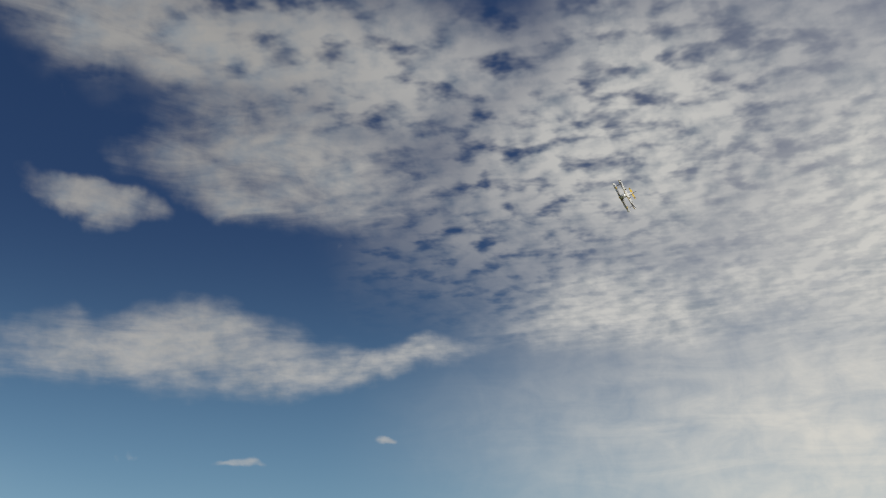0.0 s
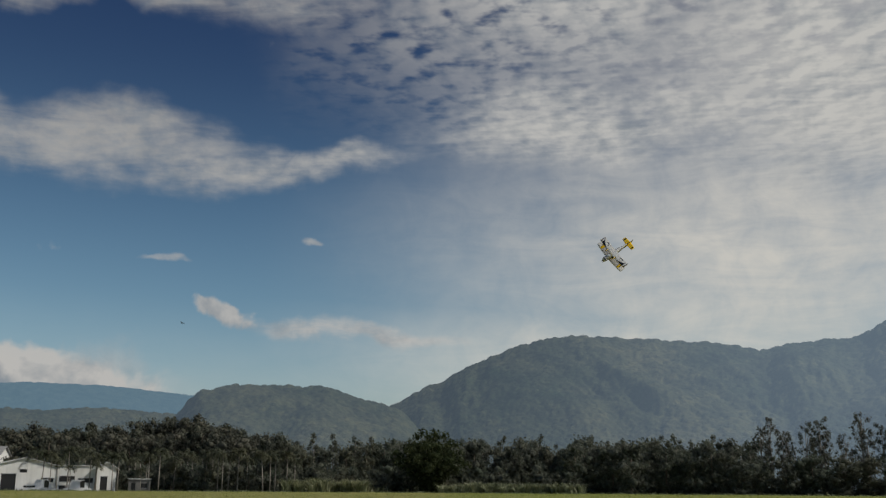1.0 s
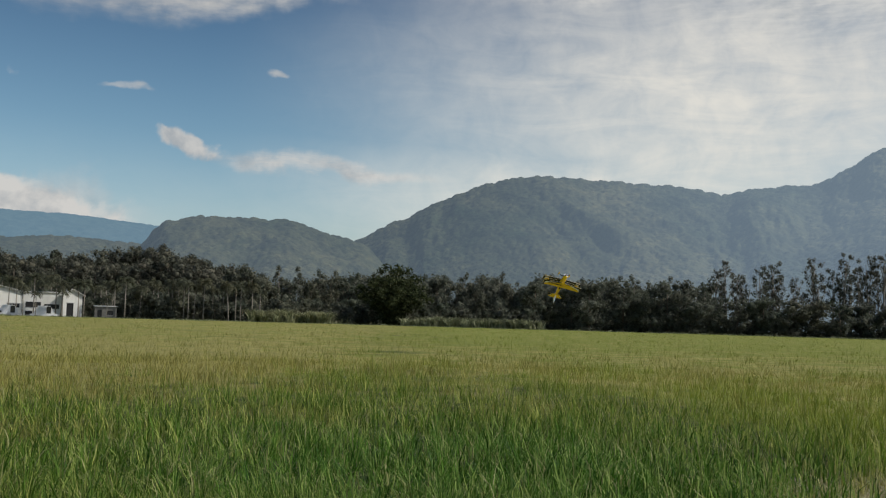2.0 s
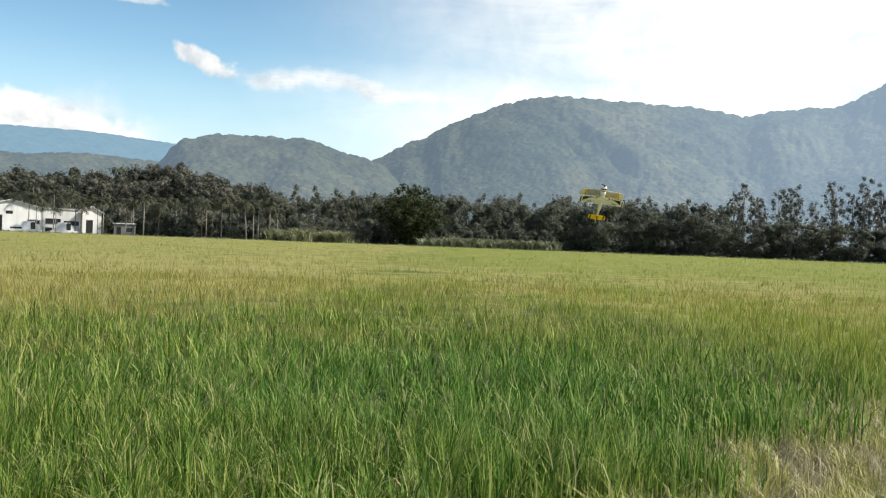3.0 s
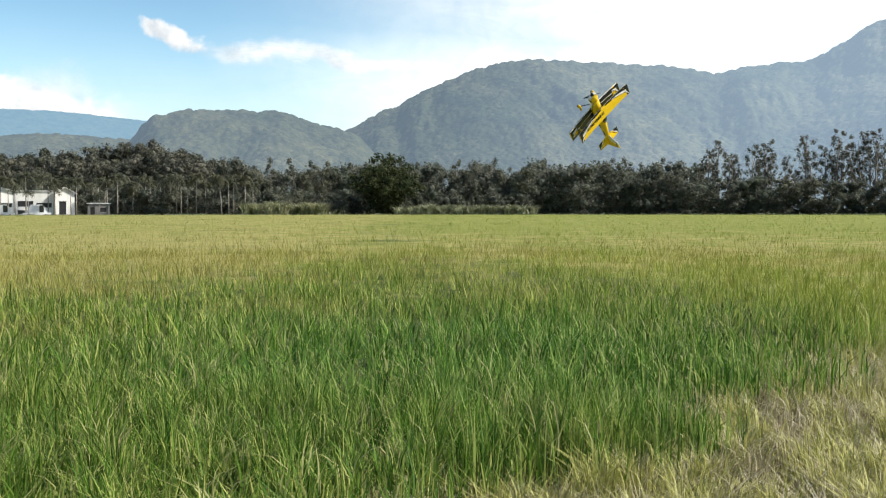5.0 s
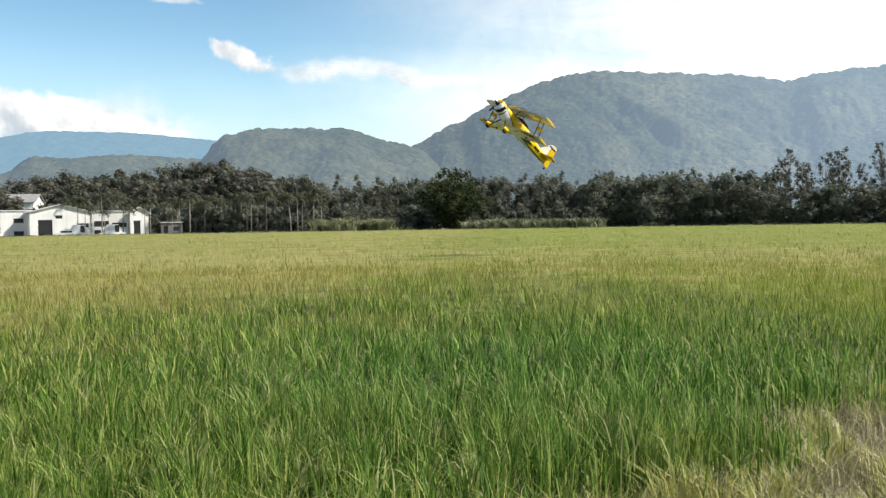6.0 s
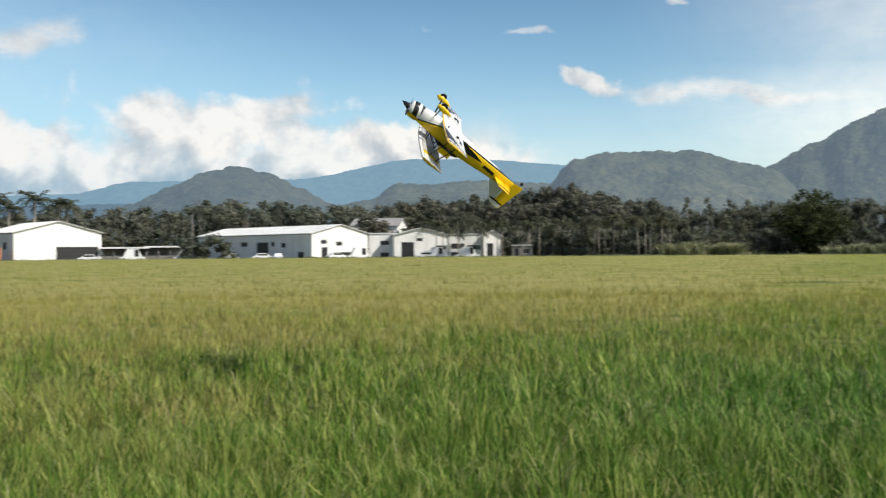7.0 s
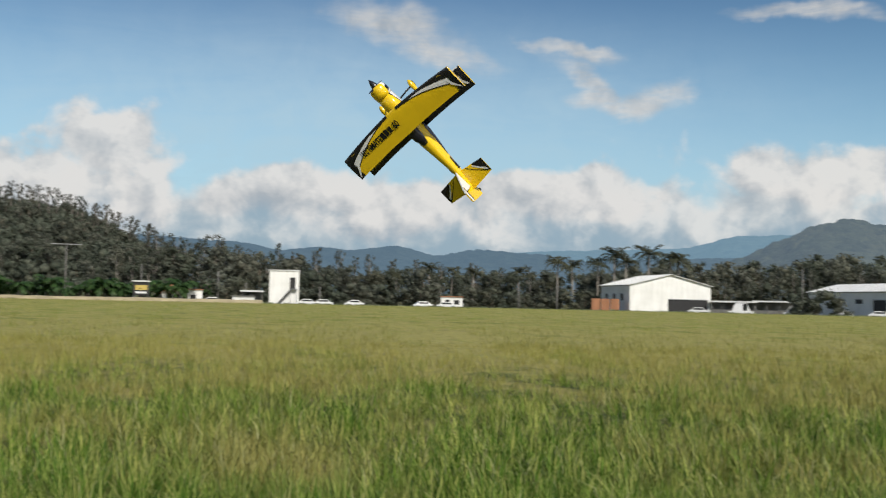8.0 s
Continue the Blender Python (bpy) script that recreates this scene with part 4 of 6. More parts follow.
def shed(name, label, az, r, turn, width, length, eave, ridge, front, side, roof=None, category="warehouse", over=0.5):
    """A gabled hall. Local x runs along the gable, y along the side; the near corner stands at (az, r)."""
    top = new(name)
    T = 0.25
    bm = bmesh.new()
    wall_with(bm, 0, width, eave, 0, T, front)
    part("front_wall", bm, M_WHITE, top)
    bm = bmesh.new()
    vs = [bm.verts.new(p) for y in (0, T) for p in ((0, y, eave), (width, y, eave), (width / 2, y, ridge))]
    for f in ((0, 1, 2), (5, 4, 3), (0, 3, 4, 1), (1, 4, 5, 2), (2, 5, 3, 0)):
        bm.faces.new([vs[i] for i in f])
    part("gable", bm, M_WHITE, top)
    bm = bmesh.new()
    wall_with(bm, T, length, eave, 0, T, side)
    part("side_wall", bm, M_WHITE, top, m=Matrix(((0, 1, 0, 0), (1, 0, 0, 0), (0, 0, 1, 0), (0, 0, 0, 1))))
    part("side_wall", boxed(width - T, width, T, length, 0, eave), M_WHITE, top)
    part("back_wall", boxed(T, width - T, length - T, length, 0, eave), M_WHITE, top)
    part("floor_slab", boxed(T, width - T, T, length - T, -0.2, 0.06), M_POLE, top)
    pitch = math.atan2(ridge - eave, width / 2)
    run = (width / 2 + over) / math.cos(pitch)
    for s in (0, 1):
        bm = bmesh.new()
        box(bm, -run, 0, -over, length + over, 0.02, 0.12)
        n = int((length + 2 * over) / 1.0)
        for k in range(n):                                # sheet ribs
            y = -over + (k + 0.5) * (length + 2 * over) / n
            box(bm, -run, 0, y - 0.04, y + 0.04, 0.12, 0.16)
        m = Matrix.Translation((width / 2, 0, ridge)) @ (pose(0, 0, 0, 0, 0, 0) if s == 0 else Matrix.Diagonal((-1, 1, 1, 1))) @ pose(0, 0, 0, 0, -math.degrees(pitch), 0)
        bmesh.ops.transform(bm, matrix=m, verts=bm.verts)
        if s:
            bmesh.ops.reverse_faces(bm, faces=bm.faces)
        part("roof", bm, roof or M_ROOF, top, "pale ribbed sheet roof")
    for s in (0, 1):
        part("gutter", boxed(-0.14, 0.0, 0, length, eave - 0.22, eave - 0.06) if s == 0 else boxed(width, width + 0.14, 0, length, eave - 0.22, eave - 0.06), M_TRIM, top)
    # near-black panels set in the openings stand in for the shaded inside
    for h in front:
        part("window" if h[2] > 0.5 else "door", boxed(h[0] + 0.02, h[1] - 0.02, 0.14, 0.18, h[2], h[3] - 0.02), M_DARK, top, "dark panel in the opening")
        part("frame", boxed(h[0] - 0.08, h[1] + 0.08, -0.05, -0.004, h[3], h[3] + 0.12), M_TRIM, top)
    for h in side:
        part("window" if h[2] > 0.5 else "door", boxed(0.14, 0.18, h[0] + 0.02, h[1] - 0.02, h[2], h[3] - 0.02), M_DARK, top, "dark panel in the opening")
        part("frame", boxed(-0.05, -0.004, h[0] - 0.08, h[1] + 0.08, h[3], h[3] + 0.12), M_TRIM, top)
    top.matrix_basis = Matrix.Translation(polar(az, r)) @ pose(0, 0, 0, 0, 0, -az + turn)
    return tagged(top, label, category)


def block(name, label, az, r, width, depth, height, holes, material=None, roofm=None, category="building", turn=0.0, lip=0.25):
    """A flat-roofed block with its front at (az, r)."""
    top = new(name)
    bm = bmesh.new()
    wall_with(bm, 0, width, height, 0, 0.2, holes)
    part("front_wall", bm, material or M_WHITE, top)
    part("side_wall", boxed(0, 0.2, 0.2, depth, 0, height), material or M_WHITE, top)
    part("side_wall", boxed(width - 0.2, width, 0.2, depth, 0, height), material or M_WHITE, top)
    part("back_wall", boxed(0.2, width - 0.2, depth - 0.2, depth, 0, height), material or M_WHITE, top)
    part("roof", boxed(-lip, width + lip, -lip, depth + lip, height, height + 0.18), roofm or M_ROOF, top)
    part("floor_slab", boxed(0.2, width - 0.2, 0.2, depth - 0.2, -0.2, 0.05), M_POLE, top)
    # here too a dark panel takes the place of the shade indoors
    for h in holes:
        part("window" if h[2] > 0.5 else "door", boxed(h[0] + 0.02, h[1] - 0.02, 0.1, 0.14, h[2], h[3] - 0.02), M_DARK, top, "dark panel in the opening")
        part("sill", boxed(h[0] - 0.08, h[1] + 0.08, -0.08, -0.004, h[2] - 0.1, h[2]), M_TRIM, top)
    top.matrix_basis = Matrix.Translation(polar(az, r)) @ pose(0, 0, 0, 0, 0, -az + turn)
    return tagged(top, label, category)


def lean_to(name, label, az, r, width, depth, height, bays, turn=0.0):
    top = new(name)
    part("roof", boxed(-0.4, width + 0.4, -0.6, depth, height, height + 0.25), M_GREYROOF, top, "grey sheet roof")
    part("fascia", boxed(-0.42, width + 0.42, -0.66, -0.604, height - 0.05, height + 0.27), M_ROOF, top)
    for k in range(bays + 1):
        x = width * k / bays
        part("post", boxed(x - 0.09, x + 0.09, 0, 0.18, 0, height), M_POLE, top)
    part("back_wall", boxed(0, width, depth - 0.2, depth, 0, height), M_TRIM, top)
    part("low_wall", boxed(0.1, width * 0.98, 0.2, 0.35, 0, 1.1), M_POLE, top)
    top.matrix_basis = Matrix.Translation(polar(az, r)) @ pose(0, 0, 0, 0, 0, -az + turn)
    return tagged(top, label, "shelter")


def car(label, az, r, turn, tall=1.45, long=4.2, body=None, kind="parked_car"):
    top = new(kind)
    bm = bmesh.new()
    prof = [(-long / 2, 0.35), (-long / 2, 0.8), (-long * 0.36, 0.92), (-long * 0.2, tall), (long * 0.22, tall), (long * 0.36, 0.95), (long / 2, 0.85), (long / 2, 0.35)]
    a = [bm.verts.new((x, -0.82 if z < 1.0 else -0.66, z)) for x, z in prof]
    b = [bm.verts.new((x, 0.82 if z < 1.0 else 0.66, z)) for x, z in prof]
    bm.faces.new(a)
    bm.faces.new(b[::-1])
    for i in range(len(prof)):
        j = (i + 1) % len(prof)
        bm.faces.new((a[j], a[i], b[i], b[j]))
    part("body", bm, body or M_CARPAINT, top)
    for y in (-0.80, 0.80):
        part("side_window", boxed(-long * 0.24 if tall < 2 else long * 0.08, long * 0.26 if tall < 2 else long * 0.24, y - 0.02, y + 0.02, 0.98, tall - 0.12), M_GLASS, top)
        for x in (-long * 0.31, long * 0.31):
            bm = bmesh.new()
            bmesh.ops.create_cone(bm, cap_ends=True, segments=14, radius1=0.32, radius2=0.32, depth=0.2)
            bmesh.ops.transform(bm, matrix=Matrix.Translation((x, y, 0.32)) @ pose(0, 0, 0, 90), verts=bm.verts)
            part("wheel", bm, M_TYRE, top)
    top.matrix_basis = Matrix.Translation(polar(az, r)) @ pose(0, 0, 0, 0, 0, -az + turn)
    return tagged(top, label, "car")


def pole(label, az, r, height, arm=0.0, lamp=False):
    top = new("utility_pole" if not lamp else "street_lamp")
    bm = bmesh.new()
    tube(bm, [(0, 0, -0.3), (0, 0, height * 0.5), (0, 0, height)], [0.17, 0.14, 0.10], 8)
    part("post", bm, M_POLE, top, smooth=True)
    if arm:
        part("crossarm", boxed(-arm, arm, -0.07, 0.07, height - 0.35, height - 0.2), M_TRIM, top)
        for x in (-arm * 0.9, 0.0, arm * 0.9):
            part("insulator", boxed(x - 0.06, x + 0.06, -0.06, 0.06, height - 0.2, height + 0.0), M_POLE, top)
    top.matrix_basis = Matrix.Translation(polar(az, r)) @ pose(0, 0, 0, 0, 0, -az)
    return tagged(top, label, "pole")


def works():
    shed("long_warehouse", "long white warehouse with a pale sheet roof beside the field", -29.5, 224, 35, 15.3, 49, 5.7, 7.6,
         [(2.6, 4.2, 0, 2.6), (6.5, 8.2, 3.0, 3.8), (6.0, 12.5, 0.6, 1.5), (13.0, 14.2, 0.8, 2.2), (2.4, 4.0, 3.4, 4.2)],
         [(3, 5.4, 0, 1.6), (10, 12, 2.7, 3.6), (17, 22, 0, 3.8), (14.5, 16, 3.0, 3.9), (26, 29, 3.0, 3.9), (33, 36, 3.0, 3.9)])
    shed("gabled_warehouse", "white gabled warehouse with a loading bay", -44.85, 223, 20, 18.3, 19, 6.0, 8.3,
         [(8.6, 17.6, 0, 3.0)], [(4, 6, 2.6, 4.0), (9, 11, 2.6, 4.0), (14, 16, 2.6, 4.0)])
    block("flat_annexe", "white flat-roofed annexe with small windows", -26.35, 236, 6.0, 10, 5.7, [(2.6, 4.6, 3.2, 4.1), (2.6, 4.6, 0.4, 1.4)])
    shed("white_hall", "white gabled hall with a dark doorway", -24.95, 229, 4, 12, 16, 5.3, 6.8, [(1.6, 4.4, 0, 3.6), (5.0, 6.4, 3.9, 4.5), (9.2, 11.6, 2.0, 2.8)], [])
    block("workshop", "white workshop with dark open bays", -21.95, 230, 7.6, 9, 5.3, [(0.6, 3.6, 2.2, 3.3), (4.2, 7.2, 2.0, 2.9), (0.6, 2.0, 0.6, 1.4)])
    shed("small_hall", "small white gabled building", -20.0, 229, 10, 3.9, 9, 5.0, 6.1, [(0.8, 2.2, 0, 3.2)], [], category="building")
    block("hut", "small grey hut at the field's edge", -18.4, 224, 4.3, 4, 2.7, [(0.5, 1.4, 0, 2.0), (2.4, 3.6, 1.0, 1.9)], M_POLE)
    shed("grey_roofed_hall", "taller hall with a broad grey roof behind the workshops", -24.75, 262, 80, 14, 12, 8.2, 10.2, [], [], M_GREYROOF)
    lean_to("open_shelter", "low open shelter with a grey roof", -40.5, 229, 9.0, 6, 2.7, 4)
    lean_to("open_shelter", "low open shelter with a pale edge", -38.3, 230, 7.6, 6, 2.9, 3)
    block("white_tower", "tall white block with an outside stair and a dark doorway", -64.65, 223, 6.3, 5, 7.4, [(4.3, 5.5, 3.6, 6.0)])
    stair = new("outside_stair")
    for k in range(14):
        part("tread", boxed(1.6 + k * 0.22, 1.9 + k * 0.22, -0.9, -0.01, 0.25 * k, 0.25 * k + 0.07), M_TRIM, stair)
    part("stringer", boxed(0, 4.9, -0.95, -0.88, -0.2, 0.12, m=pose(1.5, 0, 0, 0, -48.6, 0)), M_DARK, stair)
    part("landing", boxed(4.3, 5.9, -1.0, -0.01, 3.45, 3.55), M_TRIM, stair)
    for x in (4.4, 5.8):
        part("post", boxed(x - 0.05, x + 0.05, -0.98, -0.88, 0, 3.45), M_TRIM, stair)
    stair.matrix_basis = Matrix.Translation(polar(-64.65, 223)) @ pose(0, 0, 0, 0, 0, 64.65)
    tagged(stair, "dark steel stair against the white block", "stair")
    crates = new("brick_stack")
    for k in range(3):
        part("stack", boxed(k * 2.0, k * 2.0 + 1.8, 0, 2, 0, 2.9), M_CLAY, crates)
    crates.matrix_basis = Matrix.Translation(polar(-46.9, 222)) @ pose(0, 0, 0, 0, 0, 46.9)
    tagged(crates, "tall stacks of reddish bricks", "bricks")
    sign = new("notice_board")
    part("board", boxed(0, 3.2, 0, 0.12, 1.5, 4.3), M_DARK, sign)
    part("roof", boxed(-0.2, 3.4, -0.3, 0.5, 4.3, 4.55), M_ROOF, sign)
    part("panel", boxed(0.4, 2.8, -0.03, -0.004, 2.6, 3.6), M_SIGN, sign, "pale yellow panel")
    part("panel", boxed(0.5, 2.7, -0.03, -0.004, 1.9, 2.3), M_ROOF, sign, "white strip")
    for x in (0.2, 2.9):
        part("post", boxed(x - 0.09, x + 0.09, 0.13, 0.27, 0, 4.3), M_TRIM, sign)
    sign.matrix_basis = Matrix.Translation(polar(-71.8, 221)) @ pose(0, 0, 0, 0, 0, 71.8)
    tagged(sign, "dark roadside board with a yellow panel on two posts", "sign")
    pole("grey utility pole beside the warehouse", -35.9, 221, 9.6, 0.0)
    pole("utility pole with a crossarm against the wooded hill", -75.2, 224, 11.9, 3.0)
    for a, h in ((-67.4, 7.0), (-65.9, 4.6), (-61.9, 4.2), (-50.9, 6.0), (-48.8, 6.4), (-44.2, 5.6), (-71.4, 8.0)):
        pole("thin grey pole by the road", a, 226, h, 0.0, True)
    for a, t in ((-32.2, 8), (-41.2, 0), (-33.9, 60), (-35.6, 12), (-61.7, 0), (-62.6, 0), (-60.0, 4), (-56.2, 10), (-54.9, 0), (-36.3, 0), (-31.3, 85), (-23.2, 0), (-28.2, 35)):
        car("white car parked at the field's edge", a, 219, t)
    for a, t in ((-39.0, 0), (-26.9, 20), (-22.6, 0), (-20.9, 8)):
        car("white delivery van parked by the buildings", a, 219.5, t, 2.5, 5.2, None, "parked_van")
    block("roadside_house", "low house with a reddish roof", -55.2, 236, 5.0, 4, 2.6, [(1.0, 2.0, 0, 2.0), (3, 4.2, 1, 1.9)], M_WHITE, M_CLAY, "house")
    block("roadside_house", "low pale house with a brown roof among the trees", -69.6, 226, 5.5, 5, 2.9, [(1.0, 2.0, 0, 2.1), (3, 4.2, 1, 1.9)], M_WHITE, M_CLAY, "house")
    lean_to("striped_awning", "striped pale awning beside the white block", -66.1, 225, 4.2, 4, 2.8, 2)
    car("white car parked at the field's edge", -67.7, 219, 0)
    shed("roadside_house", "small white gabled house among the trees", -70.3, 224, 8, 4.2, 6, 2.3, 3.8, [(1.0, 2.0, 0, 2.0), (2.8, 3.6, 1, 1.8)], [], M_CLAY, "house")
    block("roadside_house", "small white wall and gate house", -66.6, 224, 4.6, 3, 1.7, [], M_WHITE, M_POLE, "house")


works()


# ---- the model biplane ----
def film(name, colour, rough=0.22):
    """Shrunk plastic covering film, a little uneven over the ribs."""
    m, nt, b = surface(name, rough, 0.0, 0.5)
    f = noise_of(nt, 6.0, 4)
    nt.links.new(ramp(nt, f, (0.3, tuple(c * 0.9 for c in colour)), (0.7, colour)), b.inputs["Base Color"])
    bump(nt, b, noise_of(nt, 18.0, 2, 0.5, (1, 0.25, 1)), 0.12, 0.004)
    b.inputs["Coat Weight"].default_value = 0.3
    return m


YELLOW, WHITE_F, BLACK_F = film("yellow_film", (0.88, 0.58, 0.014)), film("white_film", (0.80, 0.80, 0.78)), film("black_film", (0.012, 0.012, 0.014))
GREYTR = film("pale_grey_film", (0.55, 0.55, 0.54))
M_ALLOY = painted("alloy", (0.5, 0.5, 0.5), 0.35, 0.1, metal=1.0)
CANOPY = painted("smoked_canopy", (0.02, 0.02, 0.025), 0.08, 0.1)


def section(t):
    """Half thickness of the wing at chord fraction t, per unit of chord."""
    return 0.62 * (0.2969 * math.sqrt(max(t, 0)) - 0.126 * t - 0.3516 * t * t + 0.2843 * t ** 3 - 0.1036 * t ** 4)


class Wing:
    """Plan form of a lifting surface; gives points on its upper or lower skin."""

    def __init__(self, half, mid, z, root, tip, sweep, thick=1.0, power=2.0):
        self.half, self.mid, self.z, self.root, self.tip, self.sweep, self.thick, self.power = half, mid, z, root, tip, sweep, thick, power

    def at(self, x, t, side, lift=0.0):
        s = abs(x) / self.half
        c = self.root + (self.tip - self.root) * s
        y = self.mid - self.sweep * s ** self.power + c * (0.5 - t)
        return (x, y, self.z + side * (section(t) * c * self.thick + lift))

    def skin(self):
        bm = bmesh.new()
        ts = [0, 0.02, 0.07, 0.16, 0.3, 0.45, 0.6, 0.75, 0.9, 1.0]
        loop = [(t, 1) for t in ts] + [(t, -1) for t in ts[-1:0:-1]]
        rings = []
        for i in range(25):
            x = -self.half + 2 * self.half * i / 24
            rings.append([bm.verts.new(self.at(x, t, s)) for t, s in loop])
        n = len(loop)
        for a, b in zip(rings, rings[1:]):
            for k in range(n):
                bm.faces.new((a[k], b[k], b[(k + 1) % n], a[(k + 1) % n]))
        bm.faces.new(rings[0])
        bm.faces.new(rings[-1][::-1])
        bmesh.ops.recalc_face_normals(bm, faces=bm.faces)
        return bm

    def patch(self, name, material, parent, x0, x1, lo, hi, side, lift=0.0012, n=24, label=""):
        """A strip of film between chord fractions lo(s) and hi(s), s from 0 at the root to 1 at the tip."""
        bm = bmesh.new()
        prev = None
        for i in range(n + 1):
            x = x0 + (x1 - x0) * i / n
            s = abs(x) / self.half
            a, b = max(0.0, lo(s)), min(1.0, hi(s))
            row = [bm.verts.new(self.at(x, a + (b - a) * k / 14, side, lift)) for k in range(15)]
            if prev:
                for k in range(14):
                    bm.faces.new((prev[k], row[k], row[k + 1], prev[k + 1]))
            prev = row
        bmesh.ops.recalc_face_normals(bm, faces=bm.faces)
        if (bm.faces[0].normal.z > 0) != (side > 0) if bm.faces.ensure_lookup_table() is None else False:
            bmesh.ops.reverse_faces(bm, faces=bm.faces)
        return part(name, bm, material, parent, label)


def loft(rows, n=16, square=2.6):
    """A fuselage skin from (y, half width, top, bottom)."""
    bm = bmesh.new()
    rings = []
    for y, w, zt, zb in rows:
        zc, h = (zt + zb) / 2, (zt - zb) / 2
        ring = []
        for k in range(n):
            a = math.tau * k / n
            ca, sa = math.cos(a), math.sin(a)
            ring.append(bm.verts.new((w * math.copysign(abs(ca) ** (2 / square), ca), y, zc + h * math.copysign(abs(sa) ** (2 / square), sa))))
        rings.append(ring)
    for a, b in zip(rings, rings[1:]):
        for k in range(n):
            bm.faces.new((a[k], a[(k + 1) % n], b[(k + 1) % n], b[k]))
    bm.faces.new(rings[0][::-1])
    bm.faces.new(rings[-1])
    bmesh.ops.recalc_face_normals(bm, faces=bm.faces)
    return bm


def two_tone(name, y_split=None):
    """Yellow upper sides, a black pinstripe and a white belly; black bands under the cowl."""
    m, nt, b = surface(name, 0.22, 0.0, 0.5)
    tc = nt.nodes.new("ShaderNodeTexCoord")
    sep = nt.nodes.new("ShaderNodeSeparateXYZ")
    nt.links.new(tc.outputs["Object"], sep.inputs[0])
    z = nt.nodes.new("ShaderNodeMapRange")
    z.inputs[1].default_value, z.inputs[2].default_value = -0.2, 0.2
    fore = nt.nodes.new("ShaderNodeMath")               # the white climbs the flanks towards the nose
    fore.operation = "MAXIMUM"
    fore.inputs[1].default_value = 0.0
    nt.links.new(sep.outputs[1], fore.inputs[0])
    rise = nt.nodes.new("ShaderNodeMath")
    rise.operation = "MULTIPLY_ADD"
    rise.inputs[1].default_value = -0.42
    nt.links.new(fore.outputs[0], rise.inputs[0])
    nt.links.new(sep.outputs[2], rise.inputs[2])
    nt.links.new(rise.outputs[0], z.inputs[0])
    r = nt.nodes.new("ShaderNodeValToRGB")
    r.color_ramp.interpolation = "CONSTANT"
    for i, (p, c) in enumerate(((0.0, (0.8, 0.8, 0.78)), (0.325, (0.012, 0.012, 0.014)), (0.36, (0.88, 0.58, 0.014)))):
        e = r.color_ramp.elements[i] if i < 2 else r.color_ramp.elements.new(p)
        e.position, e.color = p, (*c, 1)
    nt.links.new(z.outputs[0], r.inputs[0])
    col = r.outputs[0]
    if y_split:
        y = nt.nodes.new("ShaderNodeMapRange")
        y.inputs[1].default_value, y.inputs[2].default_value = 0.2, 0.45
        slant = nt.nodes.new("ShaderNodeMath")
        slant.operation = "MULTIPLY_ADD"
        nt.links.new(sep.outputs[2], slant.inputs[0])
        slant.inputs[1].default_value = 0.35
        nt.links.new(sep.outputs[1], slant.inputs[2])
        nt.links.new(slant.outputs[0], y.inputs[0])
        band = nt.nodes.new("ShaderNodeValToRGB")
        band.color_ramp.interpolation = "CONSTANT"
        for i, (p, v) in enumerate(((0.0, 0.0), (0.30, 1.0), (0.46, 0.0), (0.58, 1.0), (0.80, 0.0))):
            e = band.color_ramp.elements[i] if i < 2 else band.color_ramp.elements.new(p)
            e.position, e.color = p, (v, v, v, 1)
        nt.links.new(y.outputs[0], band.inputs[0])
        low = nt.nodes.new("ShaderNodeMath")
        low.operation = "LESS_THAN"
        low.inputs[1].default_value = 0.06
        nt.links.new(sep.outputs[2], low.inputs[0])
        under = nt.nodes.new("ShaderNodeMath")
        under.operation = "MULTIPLY"
        nt.links.new(band.outputs[0], under.inputs[0])
        nt.links.new(low.outputs[0], under.inputs[1])
        col = blend(nt, blend(nt, (0.88, 0.58, 0.014), (0.8, 0.8, 0.78), low.outputs[0]), (0.012, 0.012, 0.014), under.outputs[0])
    nt.links.new(col, b.inputs["Base Color"])
    b.inputs["Coat Weight"].default_value = 0.3
    return m


def flat_panel(outline, thick):
    """A thin upright board in the plane x = 0 from its (y, z) outline, bevelled by a narrower rim."""
    bm = bmesh.new()
    a = [bm.verts.new((-thick, y, z)) for y, z in outline]
    b = [bm.verts.new((thick, y, z)) for y, z in outline]
    bm.faces.new(a)
    bm.faces.new(b[::-1])
    for i in range(len(outline)):
        j = (i + 1) % len(outline)
        bm.faces.new((a[i], b[i], b[j], a[j]))
    bmesh.ops.recalc_face_normals(bm, faces=bm.faces)
    return bm


def rod(name, material, parent, pts, radius, n=6):
    bm = bmesh.new()
    tube(bm, pts, [radius] * len(pts), n)
    return part(name, bm, material, parent, smooth=True)


